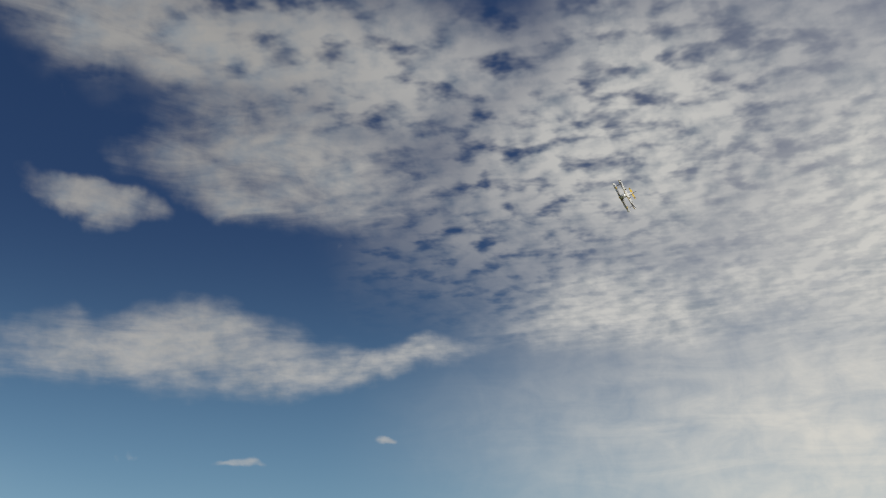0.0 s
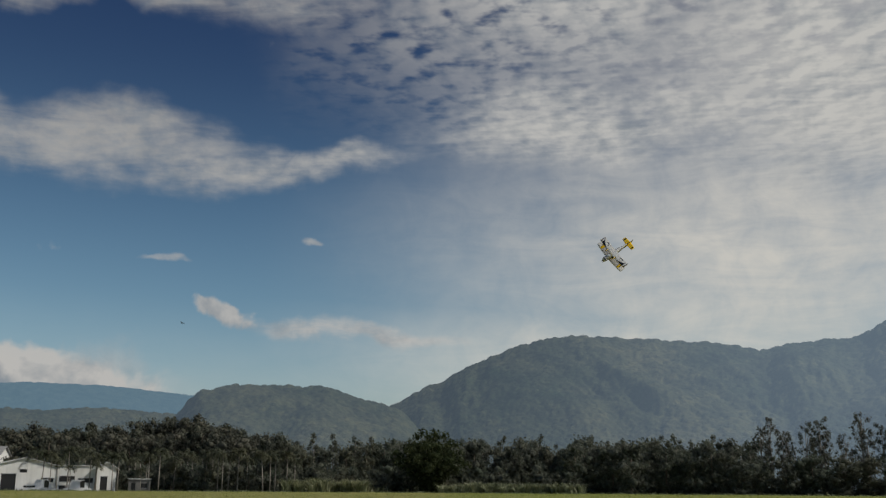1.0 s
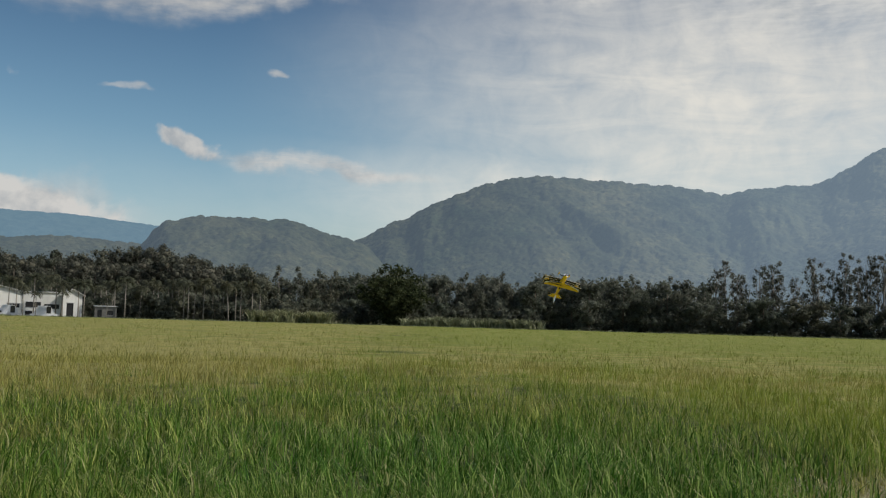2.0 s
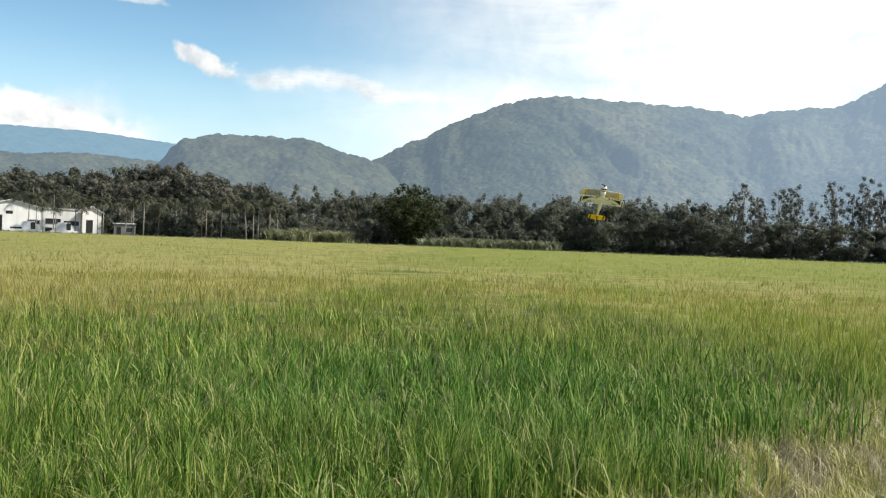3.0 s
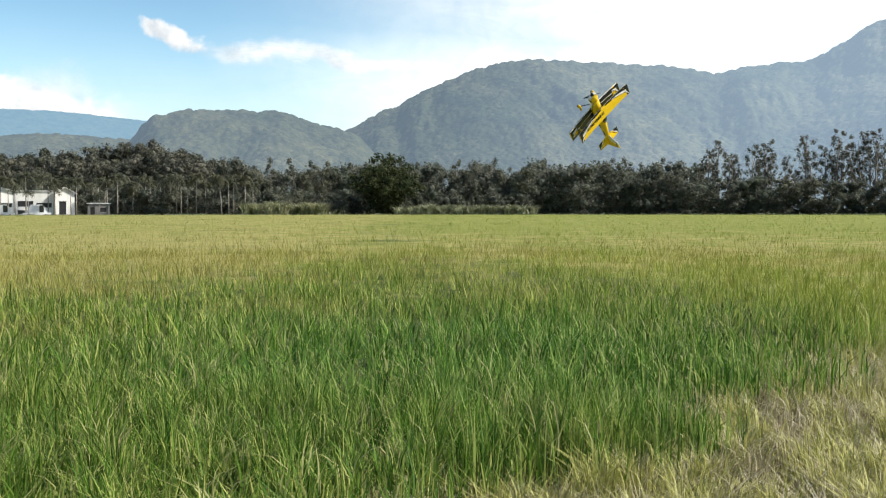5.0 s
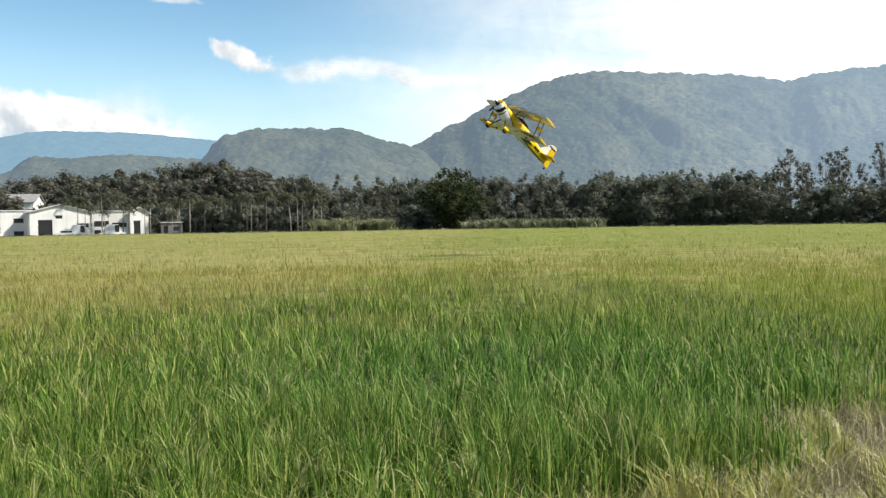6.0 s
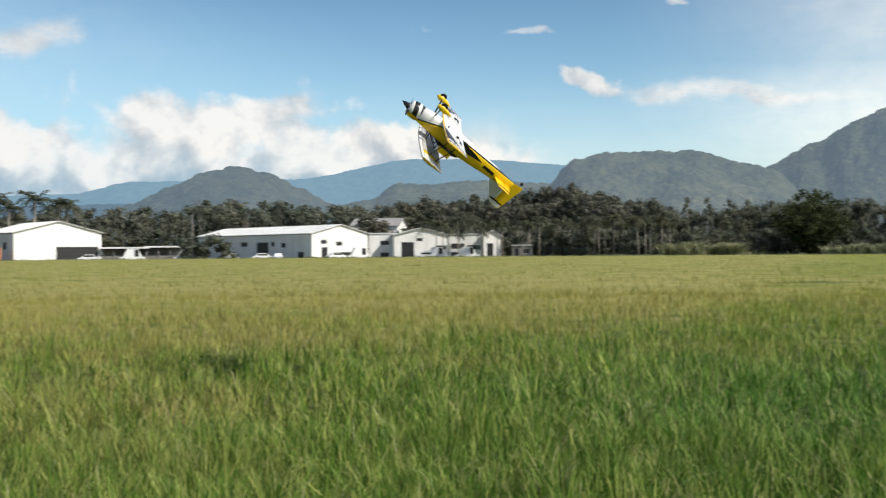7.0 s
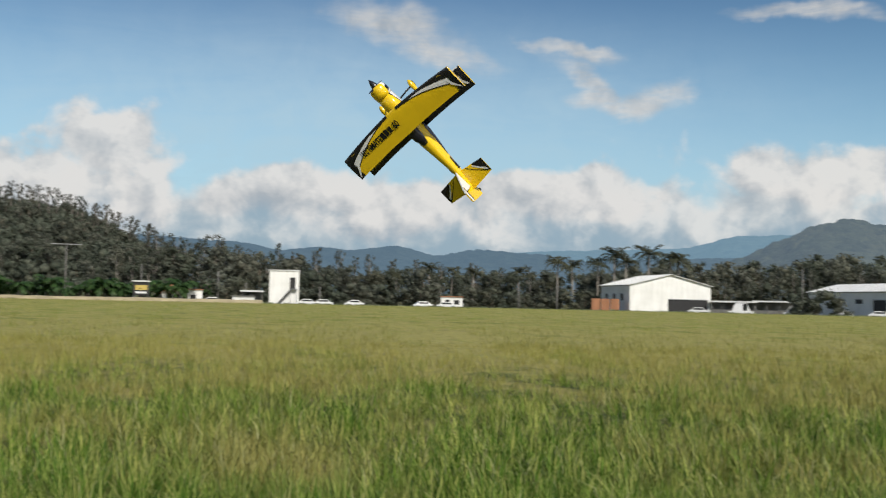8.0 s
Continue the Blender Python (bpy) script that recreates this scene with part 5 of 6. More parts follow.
def make_plane():
    top = new("model_biplane")
    body = part("fuselage", loft([(0.31, 0.078, 0.100, -0.062), (0.2, 0.082, 0.105, -0.082), (0.08, 0.084, 0.110, -0.093), (-0.1, 0.08, 0.112, -0.098), (-0.25, 0.07, 0.115, -0.095),
                                  (-0.45, 0.052, 0.092, -0.083), (-0.65, 0.036, 0.066, -0.072), (-0.85, 0.018, 0.042, -0.06), (-0.90, 0.012, 0.036, -0.056)]), two_tone("fuselage_film"), top, "yellow sides over a white belly", True)
    for s in (-1, 1):                                     # dark sweep on each flank behind the wings
        bm = bmesh.new()
        pts = [(-0.10, 0.02), (-0.10, -0.055), (-0.22, -0.06), (-0.36, -0.045), (-0.50, -0.01), (-0.40, 0.0), (-0.28, 0.015)]
        ws = [0.083, 0.0835, 0.076, 0.063, 0.0515, 0.0595, 0.071]
        bm.faces.new([bm.verts.new((s * w, y, z)) for (y, z), w in zip(pts, ws)])
        part("flank_stripe", bm, BLACK_F, body)
    for s in (-1, 1):
        part("side_lettering", boxed(s * 0.046 - 0.002, s * 0.046 + 0.002, -0.66, -0.52, -0.012, 0.018), BLACK_F, body)
    part("cowling", loft([(0.435, 0.05, 0.085, -0.02), (0.428, 0.072, 0.108, -0.043), (0.40, 0.084, 0.118, -0.056), (0.35, 0.087, 0.117, -0.065), (0.305, 0.084, 0.108, -0.066)], 20, 2.1), two_tone("cowl_paint", True), top, "yellow cowling with black bands below", True)
    bm = bmesh.new()
    tube(bm, [(0, 0.418, 0.035), (0, 0.445, 0.035), (0, 0.475, 0.035), (0, 0.502, 0.035), (0, 0.522, 0.035)], [0.036, 0.033, 0.024, 0.012, 0.002], 14)
    part("spinner", bm, BLACK_F, top, "glossy black spinner", True)
    prop = link("propeller", None, top)
    for s in (-1, 1):
        bm = bmesh.new()
        st = [(0.02, 0.012, 40), (0.06, 0.017, 30), (0.11, 0.017, 20), (0.15, 0.013, 14), (0.165, 0.005, 12)]
        prev = None
        for x, w, tw in st:
            q = radians(tw) * s
            row = [bm.verts.new((s * x, d * w * math.sin(q) + o, d * w * math.cos(q))) for d, o in ((-1, 0), (0, 0.0025), (1, 0), (0, -0.0025))]
            if prev:
                for k in range(4):
                    bm.faces.new((prev[k], prev[(k + 1) % 4], row[(k + 1) % 4], row[k]))
            prev = row
        bm.faces.new(prev)
        bmesh.ops.recalc_face_normals(bm, faces=bm.faces)
        part("blade", bm, BLACK_F, prop)
    # canopy
    part("canopy", loft([(0.04, 0.02, 0.113, 0.10), (-0.02, 0.05, 0.145, 0.09), (-0.10, 0.06, 0.168, 0.09), (-0.18, 0.055, 0.160, 0.09), (-0.27, 0.03, 0.128, 0.09)], 14, 2.0), CANOPY, top, "smoked clear canopy", True)
    # wings
    U = Wing(0.685, 0.048, 0.187, 0.275, 0.24, 0.037)
    Lw = Wing(0.688, -0.030, -0.085, 0.27, 0.235, 0.037)
    upper = part("upper_wing", U.skin(), YELLOW, top, "yellow upper wing with black and white sweeps", True)
    lower = part("lower_wing", Lw.skin(), YELLOW, top, "lower wing, yellow above and white below", True)
    for wing, ob in ((U, upper), (Lw, lower)):
        for s in (-1, 1):
            h = wing.half
            curve = lambda q: 0.05 + 0.50 * max(0, (q - 0.18) / 0.75) ** 2.2
            wing.patch("white_sweep", WHITE_F, ob, s * h * 0.2, s * h * 0.915, lambda q: 0.0, lambda q: curve(q) + 0.10 * min(1, q * 1.4), 1)
            wing.patch("black_sweep", BLACK_F, ob, s * h * 0.12, s * h * 0.93, lambda q: curve(q) * 0.15, lambda q: curve(q) * 0.62 + 0.02, 1, 0.0022)
            wing.patch("yellow_sweep", YELLOW, ob, s * h * 0.45, s * h * 0.86, lambda q: curve(q) * 0.10, lambda q: curve(q) * 0.10 + 0.16 * (q - 0.45), 1, 0.0032)
            wing.patch("black_line", BLACK_F, ob, s * h * 0.2, s * h * 0.9, lambda q: curve(q) + 0.09 * min(1, q * 1.4), lambda q: curve(q) + 0.03 + 0.10 * min(1, q * 1.4), 1, 0.0026)
            wing.patch("black_tip", BLACK_F, ob, s * h * 0.915, s * h, lambda q: 0.0, lambda q: 1.0, 1, 0.0034, 6)
            wing.patch("white_chevron", WHITE_F, ob, s * h * 0.88, s * h * 0.975, lambda q: 0.40 + (q - 0.88) * 5.0, lambda q: 0.62 + (q - 0.88) * 3.4, 1, 0.0048, 8)
    for s in (-1, 1):                                     # black leading edges
        U.patch("black_edge", BLACK_F, upper, s * 0.06, s * U.half * 0.93, lambda q: 0.0, lambda q: 0.09, 1, 0.0036, 12)
        U.patch("black_edge", BLACK_F, upper, s * 0.06, s * U.half * 0.93, lambda q: 0.10, lambda q: 0.12, -1, 0.0030, 12)
    for s in (-1, 1):                                     # dark middle of the lower wing
        Lw.patch("black_panel", BLACK_F, lower, s * 0.0, s * Lw.half * 0.74, lambda q: 0.0, lambda q: 1.0, 1, 0.0050, 12)
        Lw.patch("white_line", WHITE_F, lower, s * Lw.half * 0.12, s * Lw.half * 0.74, lambda q: 0.30 + q * 0.2, lambda q: 0.33 + q * 0.26, 1, 0.0058, 8)
        Lw.patch("black_edge", BLACK_F, lower, s * Lw.half * 0.72, s * Lw.half, lambda q: 0.80, lambda q: 1.0, 1, 0.0052, 4)
    for s in (-1, 1):                                     # undersides
        h = Lw.half
        Lw.patch("white_underside", WHITE_F, lower, s * 0.0, s * h, lambda q: 0.0, lambda q: 1.0, -1, 0.0010, 20, "white film underside")
        Lw.patch("black_swoosh", BLACK_F, lower, s * h * 0.38, s * h * 0.86, lambda q: 0.02, lambda q: 0.03 + 0.66 * max(0, (q - 0.36) / 0.5) ** 1.5, -1, 0.0022)
        Lw.patch("black_swoosh", BLACK_F, lower, s * h * 0.22, s * h * 0.46, lambda q: 0.22 - (q - 0.22) * 0.5, lambda q: 0.30 - (q - 0.22) * 0.85, -1, 0.0022)
        Lw.patch("black_swoosh", BLACK_F, lower, s * h * 0.44, s * h * 0.66, lambda q: 0.82 - (q - 0.44) * 0.7, lambda q: 0.83 + (q - 0.44) * 0.15, -1, 0.0022)
        Lw.patch("black_bar", BLACK_F, lower, s * h * 0.915, s * h * 0.965, lambda q: 0.05, lambda q: 0.97, -1, 0.0022, 3)
        Lw.patch("aileron_gap", BLACK_F, lower, s * h * 0.30, s * h * 0.93, lambda q: 0.735, lambda q: 0.75, -1, 0.0030, 3)
        part("aileron_horn", boxed(s * 0.34 - 0.01, s * 0.34 + 0.01, -0.08, -0.05, -0.115, -0.098), BLACK_F, lower)
        U.patch("white_underside", WHITE_F, upper, s * h * 0.76, s * h, lambda q: 0.0, lambda q: 1.0, -1, 0.0010, 8, "white film tip")
        U.patch("white_edge", WHITE_F, upper, s * 0.06, s * h, lambda q: 0.0, lambda q: 0.10, -1, 0.0040, 12)
        Lw.patch("white_edge", WHITE_F, lower, s * 0.08, s * h * 0.98, lambda q: 0.0, lambda q: 0.035, 1, 0.0062, 12)
        U.patch("grey_underside", GREYTR, upper, s * 0.0, s * h * 0.62, lambda q: 0.0, lambda q: 1.0, -1, 0.0010, 14, "pale film underside")
        U.patch("black_line", BLACK_F, upper, s * h * 0.62, s * h * 0.635, lambda q: 0.0, lambda q: 1.0, -1, 0.0016, 2)
        U.patch("aileron_gap", BLACK_F, upper, s * h * 0.30, s * h * 0.93, lambda q: 0.735, lambda q: 0.75, -1, 0.0030, 3)
    # lettering along the left half of the upper wing
    for words, x, size in (("ULTIMATE", -0.525, 0.088), ("60", -0.105, 0.10)):
        cu = bpy.data.curves.new("lettering", "FONT")
        cu.body, cu.size, cu.extrude = words, size, 0.0006
        cu.offset = 0.0022
        cu.materials.append(BLACK_F)
        ob = link("lettering", cu, upper, "bold black lettering", Matrix.Translation((x + 0.03, 0.03, 0.2070)) @ pose(0, 0, 0, 2.0, 0, 0) @ Matrix.Diagonal((0.62, 1, 1, 1)))
    for k in range(3):
        part("lettering_bar", boxed(-0.235 + k * 0.048, -0.197 + k * 0.048, 0.03, 0.095, 0.2068, 0.2082), BLACK_F, upper)
    # struts
    for s in (-1, 1):
        strut = new("wing_strut")
        strut.parent = top
        rod("front_strut", BLACK_F, strut, [(s * 0.52, 0.0, -0.07), (s * 0.52, 0.07, 0.175)], 0.006)
        rod("rear_strut", BLACK_F, strut, [(s * 0.52, -0.10, -0.07), (s * 0.52, -0.02, 0.175)], 0.006)
        part("strut_plate", boxed(s * 0.52 - 0.003, s * 0.52 + 0.003, -0.09, 0.05, 0.03, 0.085), YELLOW, strut)
        for y0, y1 in ((0.12, 0.10), (-0.02, -0.02), (0.12, -0.02)):
            rod("cabane_strut", BLACK_F, top, [(s * 0.07, y0, 0.09), (s * 0.085, y1, 0.178)], 0.005)
        rod("gear_leg", BLACK_F, top, [(s * 0.05, 0.19, -0.07), (s * 0.13, 0.20, -0.16), (s * 0.185, 0.20, -0.205)], 0.009)
        part("wheel_pant", loft([(0.265, 0.006, -0.195, -0.205), (0.245, 0.02, -0.175, -0.222), (0.20, 0.026, -0.165, -0.232), (0.14, 0.018, -0.172, -0.218), (0.09, 0.004, -0.185, -0.197)], 10, 2.0), YELLOW, top, "yellow wheel fairing", True).matrix_basis = Matrix.Translation((s * 0.195, 0, 0))
        bm = bmesh.new()
        bmesh.ops.create_cone(bm, cap_ends=True, segments=16, radius1=0.036, radius2=0.036, depth=0.022)
        bmesh.ops.transform(bm, matrix=Matrix.Translation((s * 0.195, 0.205, -0.222)) @ pose(0, 0, 0, 0, 90, 0), verts=bm.verts)
        part("wheel", bm, M_TYRE, top)
    # tail
    S = Wing(0.267, -0.795, 0.012, 0.225, 0.155, 0.0, 0.45)
    stab = part("tailplane", S.skin(), YELLOW, top, "yellow tailplane with black corners", True)
    for s in (-1, 1):
        h = S.half
        S.patch("black_corner", BLACK_F, stab, s * h * 0.58, s * h, lambda q: 0.0, lambda q: 0.1 + max(0, (q - 0.58) / 0.42) * 0.9, 1, 0.0012, 8)
        S.patch("white_stripe", WHITE_F, stab, s * h * 0.55, s * h * 0.93, lambda q: 0.06 + (q - 0.55) * 1.6, lambda q: 0.16 + (q - 0.55) * 1.75, 1, 0.0022, 8)
        S.patch("black_line", BLACK_F, stab, s * h * 0.30, s * h * 0.96, lambda q: 0.0 + (q - 0.3) * 1.3, lambda q: 0.04 + (q - 0.3) * 1.36, 1, 0.0030, 8)
        S.patch("black_bar", BLACK_F, stab, s * h * 0.72, s * h * 0.86, lambda q: 0.02, lambda q: 0.97, -1, 0.0016, 3)
        S.patch("elevator_gap", BLACK_F, stab, s * h * 0.08, s * h * 0.97, lambda q: 0.55, lambda q: 0.57, -1, 0.0020, 3)
    fin = part("fin", flat_panel([(-0.66, 0.06), (-0.80, 0.225), (-0.845, 0.255), (-0.855, 0.04)], 0.005), WHITE_F, top, "white fin")
    rud = part("rudder", flat_panel([(-0.858, 0.256), (-0.935, 0.262), (-0.955, 0.245), (-0.985, 0.08), (-1.006, -0.06), (-0.995, -0.074), (-0.905, -0.06), (-0.860, 0.03)], 0.0045), YELLOW, top, "tall yellow rudder")
    for s in (-1, 1):
        for mat_, z0, z1, d in ((WHITE_F, 0.215, 0.252, 0.006), (BLACK_F, 0.195, 0.212, 0.0062)):
            bm = bmesh.new()
            bm.faces.new([bm.verts.new((s * d, y, z)) for y, z in ((-0.79 - (z0 - 0.2) * 0.9, z0), (-0.955, z0), (-0.945, z1), (-0.80 - (z1 - 0.2) * 0.8, z1))])
            part("tail_band", bm, mat_, rud)
    rod("tail_spring", M_ALLOY, top, [(0, -0.87, -0.056), (0, -0.96, -0.095)], 0.003)
    bm = bmesh.new()
    bmesh.ops.create_cone(bm, cap_ends=True, segments=12, radius1=0.016, radius2=0.016, depth=0.012)
    bmesh.ops.transform(bm, matrix=Matrix.Translation((0, -0.962, -0.10)) @ pose(0, 0, 0, 0, 90, 0), verts=bm.verts)
    part("tail_wheel", bm, M_TYRE, top)
    return tagged(top, "yellow and white model aerobatic biplane in flight", "model airplane"), prop


plane, propeller = make_plane()
PROP_AT = pose(0, 0.43, 0.035)


def make_bird():
    top = new("bird")
    part("body", loft([(0.10, 0.004, 0.004, -0.004), (0.07, 0.018, 0.016, -0.014), (0.0, 0.025, 0.022, -0.022), (-0.06, 0.014, 0.012, -0.012), (-0.13, 0.02, 0.004, 0.0)], 8, 2.0), M_DARK, top, smooth=True)
    for s in (-1, 1):
        bm = bmesh.new()
        pts = [(0.015, 0.05, 0.01), (0.11, 0.07, 0.05), (0.22, 0.0, 0.03), (0.12, 0.0, 0.045), (0.02, -0.03, 0.01)]
        a = [bm.verts.new((s * x, y, z + 0.003)) for x, y, z in pts]
        b = [bm.verts.new((s * x, y, z - 0.003)) for x, y, z in pts]
        bm.faces.new(a)
        bm.faces.new(b[::-1])
        for i in range(5):
            j = (i + 1) % 5
            bm.faces.new((a[i], b[i], b[j], a[j]))
        part("wing", bm, M_DARK, top)
    return tagged(top, "small dark bird gliding before the clouds", "bird")


bird = make_bird()


# ---- rice field ----
# two faint tracks across the crop: x, y to x, y
TRACKS = [(-93.38, 58.48, -8.19, 6.07), (-95.18, 62.16, -7.75, 7.01)]


def blades(name, label, material, count, r0, r1, az0, az1, tall, width, lean, seed, levels=3, base=0.0, keep=None, power=1.0, category="rice", tuft=0.0):
    """Narrow bent leaves standing in the soil, in ONE mesh."""
    rng = np.random.default_rng(seed)
    r = np.sqrt(rng.random(count) * (r1 ** 2 - r0 ** 2) + r0 ** 2) if power == 1.0 else r0 * (r1 / r0) ** rng.random(count)
    a = np.radians(az0 + (az1 - az0) * rng.random(count))
    x, y = r * np.sin(a), r * np.cos(a)
    # leaves stand in tufts, each with its own height
    if tuft:
        ix, iy = np.floor(x / tuft), np.floor(y / tuft)
        h1 = np.modf(np.abs(np.sin(ix * 127.1 + iy * 311.7) * 4375.85))[0]
        h2 = np.modf(np.abs(np.sin(ix * 269.5 + iy * 183.3) * 4375.85))[0]
        ox, oy = rng.normal(0, 0.20 * tuft, count), rng.normal(0, 0.20 * tuft, count)
        x, y = (ix + 1.3 * h1) * tuft + ox, (iy + 1.3 * h2) * tuft + oy
        turn, rise = np.arctan2(oy, ox) + rng.normal(0, 0.7, count), 0.74 + 0.42 * np.modf(h1 * 7.3 + h2 * 3.1)[0]
    else:
        turn, rise = rng.random(count) * math.tau, np.ones(count)
    if keep is not None:
        ok = keep(x, y, rng.random(count))
        x, y, turn, rise = x[ok], y[ok], turn[ok], rise[ok]
    n = len(x)
    wave = 0.10 * np.sin(x * 1.3 + 0.7 * y) * np.sin(y * 0.9 - 0.4 * x) + 0.07 * np.sin(x * 3.1) * np.sin(y * 2.7)
    h = tall * rise * (0.50 + 0.68 * rng.random(n) + wave)
    for ax, ay, bx, by in TRACKS:                        # wheel tracks, trodden lower
        long = math.hypot(bx - ax, by - ay)
        off = np.abs((x - ax) * (by - ay) - (y - ay) * (bx - ax)) / long + 0.25 * np.sin(x * 0.5 + y * 0.3)
        h = h * (1 - 0.20 * np.clip((np.hypot(x, y) - 9) / 8, 0, 1) * np.exp(-(off / 0.6) ** 2))
    bend = lean * (0.3 + 1.2 * rng.random(n)) * h
    wd = width * (0.6 + 0.8 * rng.random(n))
    dx, dy = np.cos(turn), np.sin(turn)
    fx = turn + math.pi / 2 + rng.normal(0, 0.5, n)
    sx, sy = np.cos(fx), np.sin(fx)
    co = np.zeros((n, 2 * levels + 1, 3), np.float32)
    for k in range(levels + 1):
        s = k / levels
        cx, cy, cz = x + dx * bend * s ** 3, y + dy * bend * s ** 3, base + (h - base) * (s - 0.5 * lean * s ** 4)
        w = wd * (1 - s) ** 0.6 * (0.75 + 0.5 * math.sin(math.pi * s))
        if k < levels:
            co[:, 2 * k] = np.stack([cx - sx * w, cy - sy * w, cz], 1)
            co[:, 2 * k + 1] = np.stack([cx + sx * w, cy + sy * w, cz], 1)
        else:
            co[:, 2 * k] = np.stack([cx, cy, cz], 1)
    nv = 2 * levels + 1
    quads = np.array([[2 * k, 2 * k + 1, 2 * k + 3, 2 * k + 2] for k in range(levels - 1)], np.int64).reshape(-1, 4)
    tri = np.array([2 * levels - 2, 2 * levels - 1, 2 * levels])
    start = (np.arange(n) * nv)[:, None]
    per = np.concatenate([quads.ravel(), tri])
    loops = (start + per[None]).ravel()
    sizes = np.tile(np.array([4] * (levels - 1) + [3]), n)
    starts = np.concatenate([[0], np.cumsum(sizes)[:-1]])
    me = bpy.data.meshes.new(name)
    me.vertices.add(n * nv)
    me.vertices.foreach_set("co", co.ravel())
    me.loops.add(len(loops))
    me.loops.foreach_set("vertex_index", loops.astype(np.int32))
    me.polygons.add(len(sizes))
    me.polygons.foreach_set("loop_start", starts.astype(np.int32))
    me.update(calc_edges=True)
    me.materials.append(material)
    return tagged(link(name, me), label, category, kind="stuff")


def dry_side(x, y):
    """Above 0 in the corner where the straw lies flattened."""
    return x - 0.72 * (y - 5.5) - 0.25 + 0.35 * np.sin(y * 1.7 + x) + 0.25 * np.sin(y * 4.3 - 2 * x)


def green(x, y, u):
    d = dry_side(x, y)
    return u > np.where((y < 19) & (x < 14), np.clip(d * 0.55 + 0.42, 0, 1), 0)


def straw(x, y, u):
    return (u < np.clip(dry_side(x, y) * 0.6 + 0.55, 0, 1)) & (y < 19)


def make_canopy():
    """Matted lower leaves of the rice, seen between the blades."""
    verts, faces = [], []
    rs = [4.2 * (213 / 4.2) ** (i / 150) for i in range(151)]
    n = 260
    for r in rs:
        for k in range(n + 1):
            p = polar(-87.5 + 119 * k / n, r)
            rise = 0.25 + 0.20 * min(1.0, max(0.0, (r - 6) / 30))
            z = rise + 0.05 * noise.noise((p[0] * 1.1, p[1] * 1.1, 2)) + 0.05 * noise.noise((p[0] * 0.2, p[1] * 0.2, 4)) if r < 212 else 0.1
            if p[1] < 19 and p[0] < 14 and p[1] > 0 and dry_side(p[0], p[1]) > -0.6:
                z -= min(1.0, (dry_side(p[0], p[1]) + 0.6) / 1.2) * (z + 0.12)
            verts.append((p[0], p[1], z))
    for i in range(150):
        for k in range(n):
            a = i * (n + 1) + k
            faces.append((a, a + 1, a + n + 2, a + n + 1))
    m, nt, b = surface("rice_mat", 0.85, 0.0, 0.2)
    f = noise_of(nt, 7.0, 6, 0.7, (1, 0.5, 1))
    # mat colour darkened to stand in for shade down between the blades
    col = ramp(nt, f, (0.3, (0.03, 0.045, 0.012)), (0.55, (0.08, 0.10, 0.03)), (0.75, (0.20, 0.19, 0.07)))
    nt.links.new(rice_patches(nt, col), b.inputs["Base Color"])
    bump(nt, b, f, 1.0, 0.12)
    tagged(link("rice_mat", mesh_from("rice_mat", verts, faces, m, True)), "matted green lower leaves of the rice field", "rice", kind="stuff")


make_canopy()
LEFT, RIGHT = -88, 32
blades("rice_near", "tall lush green rice leaves close by", M_RICE, 110000, 3.8, 7.2, LEFT, RIGHT, 0.55, 0.0048, 0.17, 1, 3, 0.10, green, tuft=0.15)
blades("rice_middle", "green and yellow rice leaves", M_RICE, 235000, 7.2, 30, LEFT, RIGHT, 0.55, 0.0078, 0.17, 2, 2, 0.18, green, tuft=0.21)
blades("rice_tips", "short fresh green rice leaves between the tall ones", M_RICE, 150000, 3.8, 17, LEFT, RIGHT, 0.50, 0.0058, 0.30, 12, 2, 0.22, green, power=0.5, tuft=0.13)
blades("rice_far", "yellow-green rice leaves further out", M_RICE, 190000, 28, 85, LEFT, RIGHT, 0.58, 0.019, 0.28, 3, 1, 0.30, power=0.5, tuft=0.4)
blades("rice_distant", "pale green rice near the far edge", M_RICE, 140000, 80, 211, LEFT, RIGHT, 0.56, 0.045, 0.3, 4, 1, 0.35)
blades("rice_ears", "ripening pale rice ears", M_EAR, 34000, 3.8, 45, LEFT, RIGHT, 0.53, 0.0042, 0.38, 5, 3, 0.36, green, 0.0, tuft=0.21)
blades("straw_near", "dry tangled pale straw", M_STRAW, 90000, 3.6, 19, -12, RIGHT, 0.40, 0.0034, 0.60, 6, 2, 0.0, straw, power=0.5, category="dry grass", tuft=0.26)
blades("drying_tufts", "olive and yellow tufts among the straw", M_OLIVE, 60000, 3.6, 19, -12, RIGHT, 0.42, 0.0040, 0.4, 16, 3, 0.0, straw, power=0.5, category="grass", tuft=0.3)
blades("straw_litter", "fallen pale straw lying on the soil", M_STRAW, 30000, 3.6, 19, -12, RIGHT, 0.13, 0.0036, 2.2, 10, 2, 0.0, straw, category="dry grass")
blades("reed_bed", "pale green cane and reeds at the field's edge", M_CANE, 7000, 215.5, 222, -10.2, -5.8, 3.6, 0.10, 0.6, 7, 3, tuft=2.2, category="reeds")
blades("reed_bed", "pale green cane and reeds below the trees", M_CANE, 9000, 215.5, 222, -1.6, 5.4, 2.9, 0.10, 0.6, 8, 3, tuft=1.8, category="reeds")
blades("verge", "rough weedy verge along the far edge", M_CANE, 26000, 212, 217, LEFT, RIGHT, 0.9, 0.09, 0.6, 9, 2, category="grass", tuft=1.5)


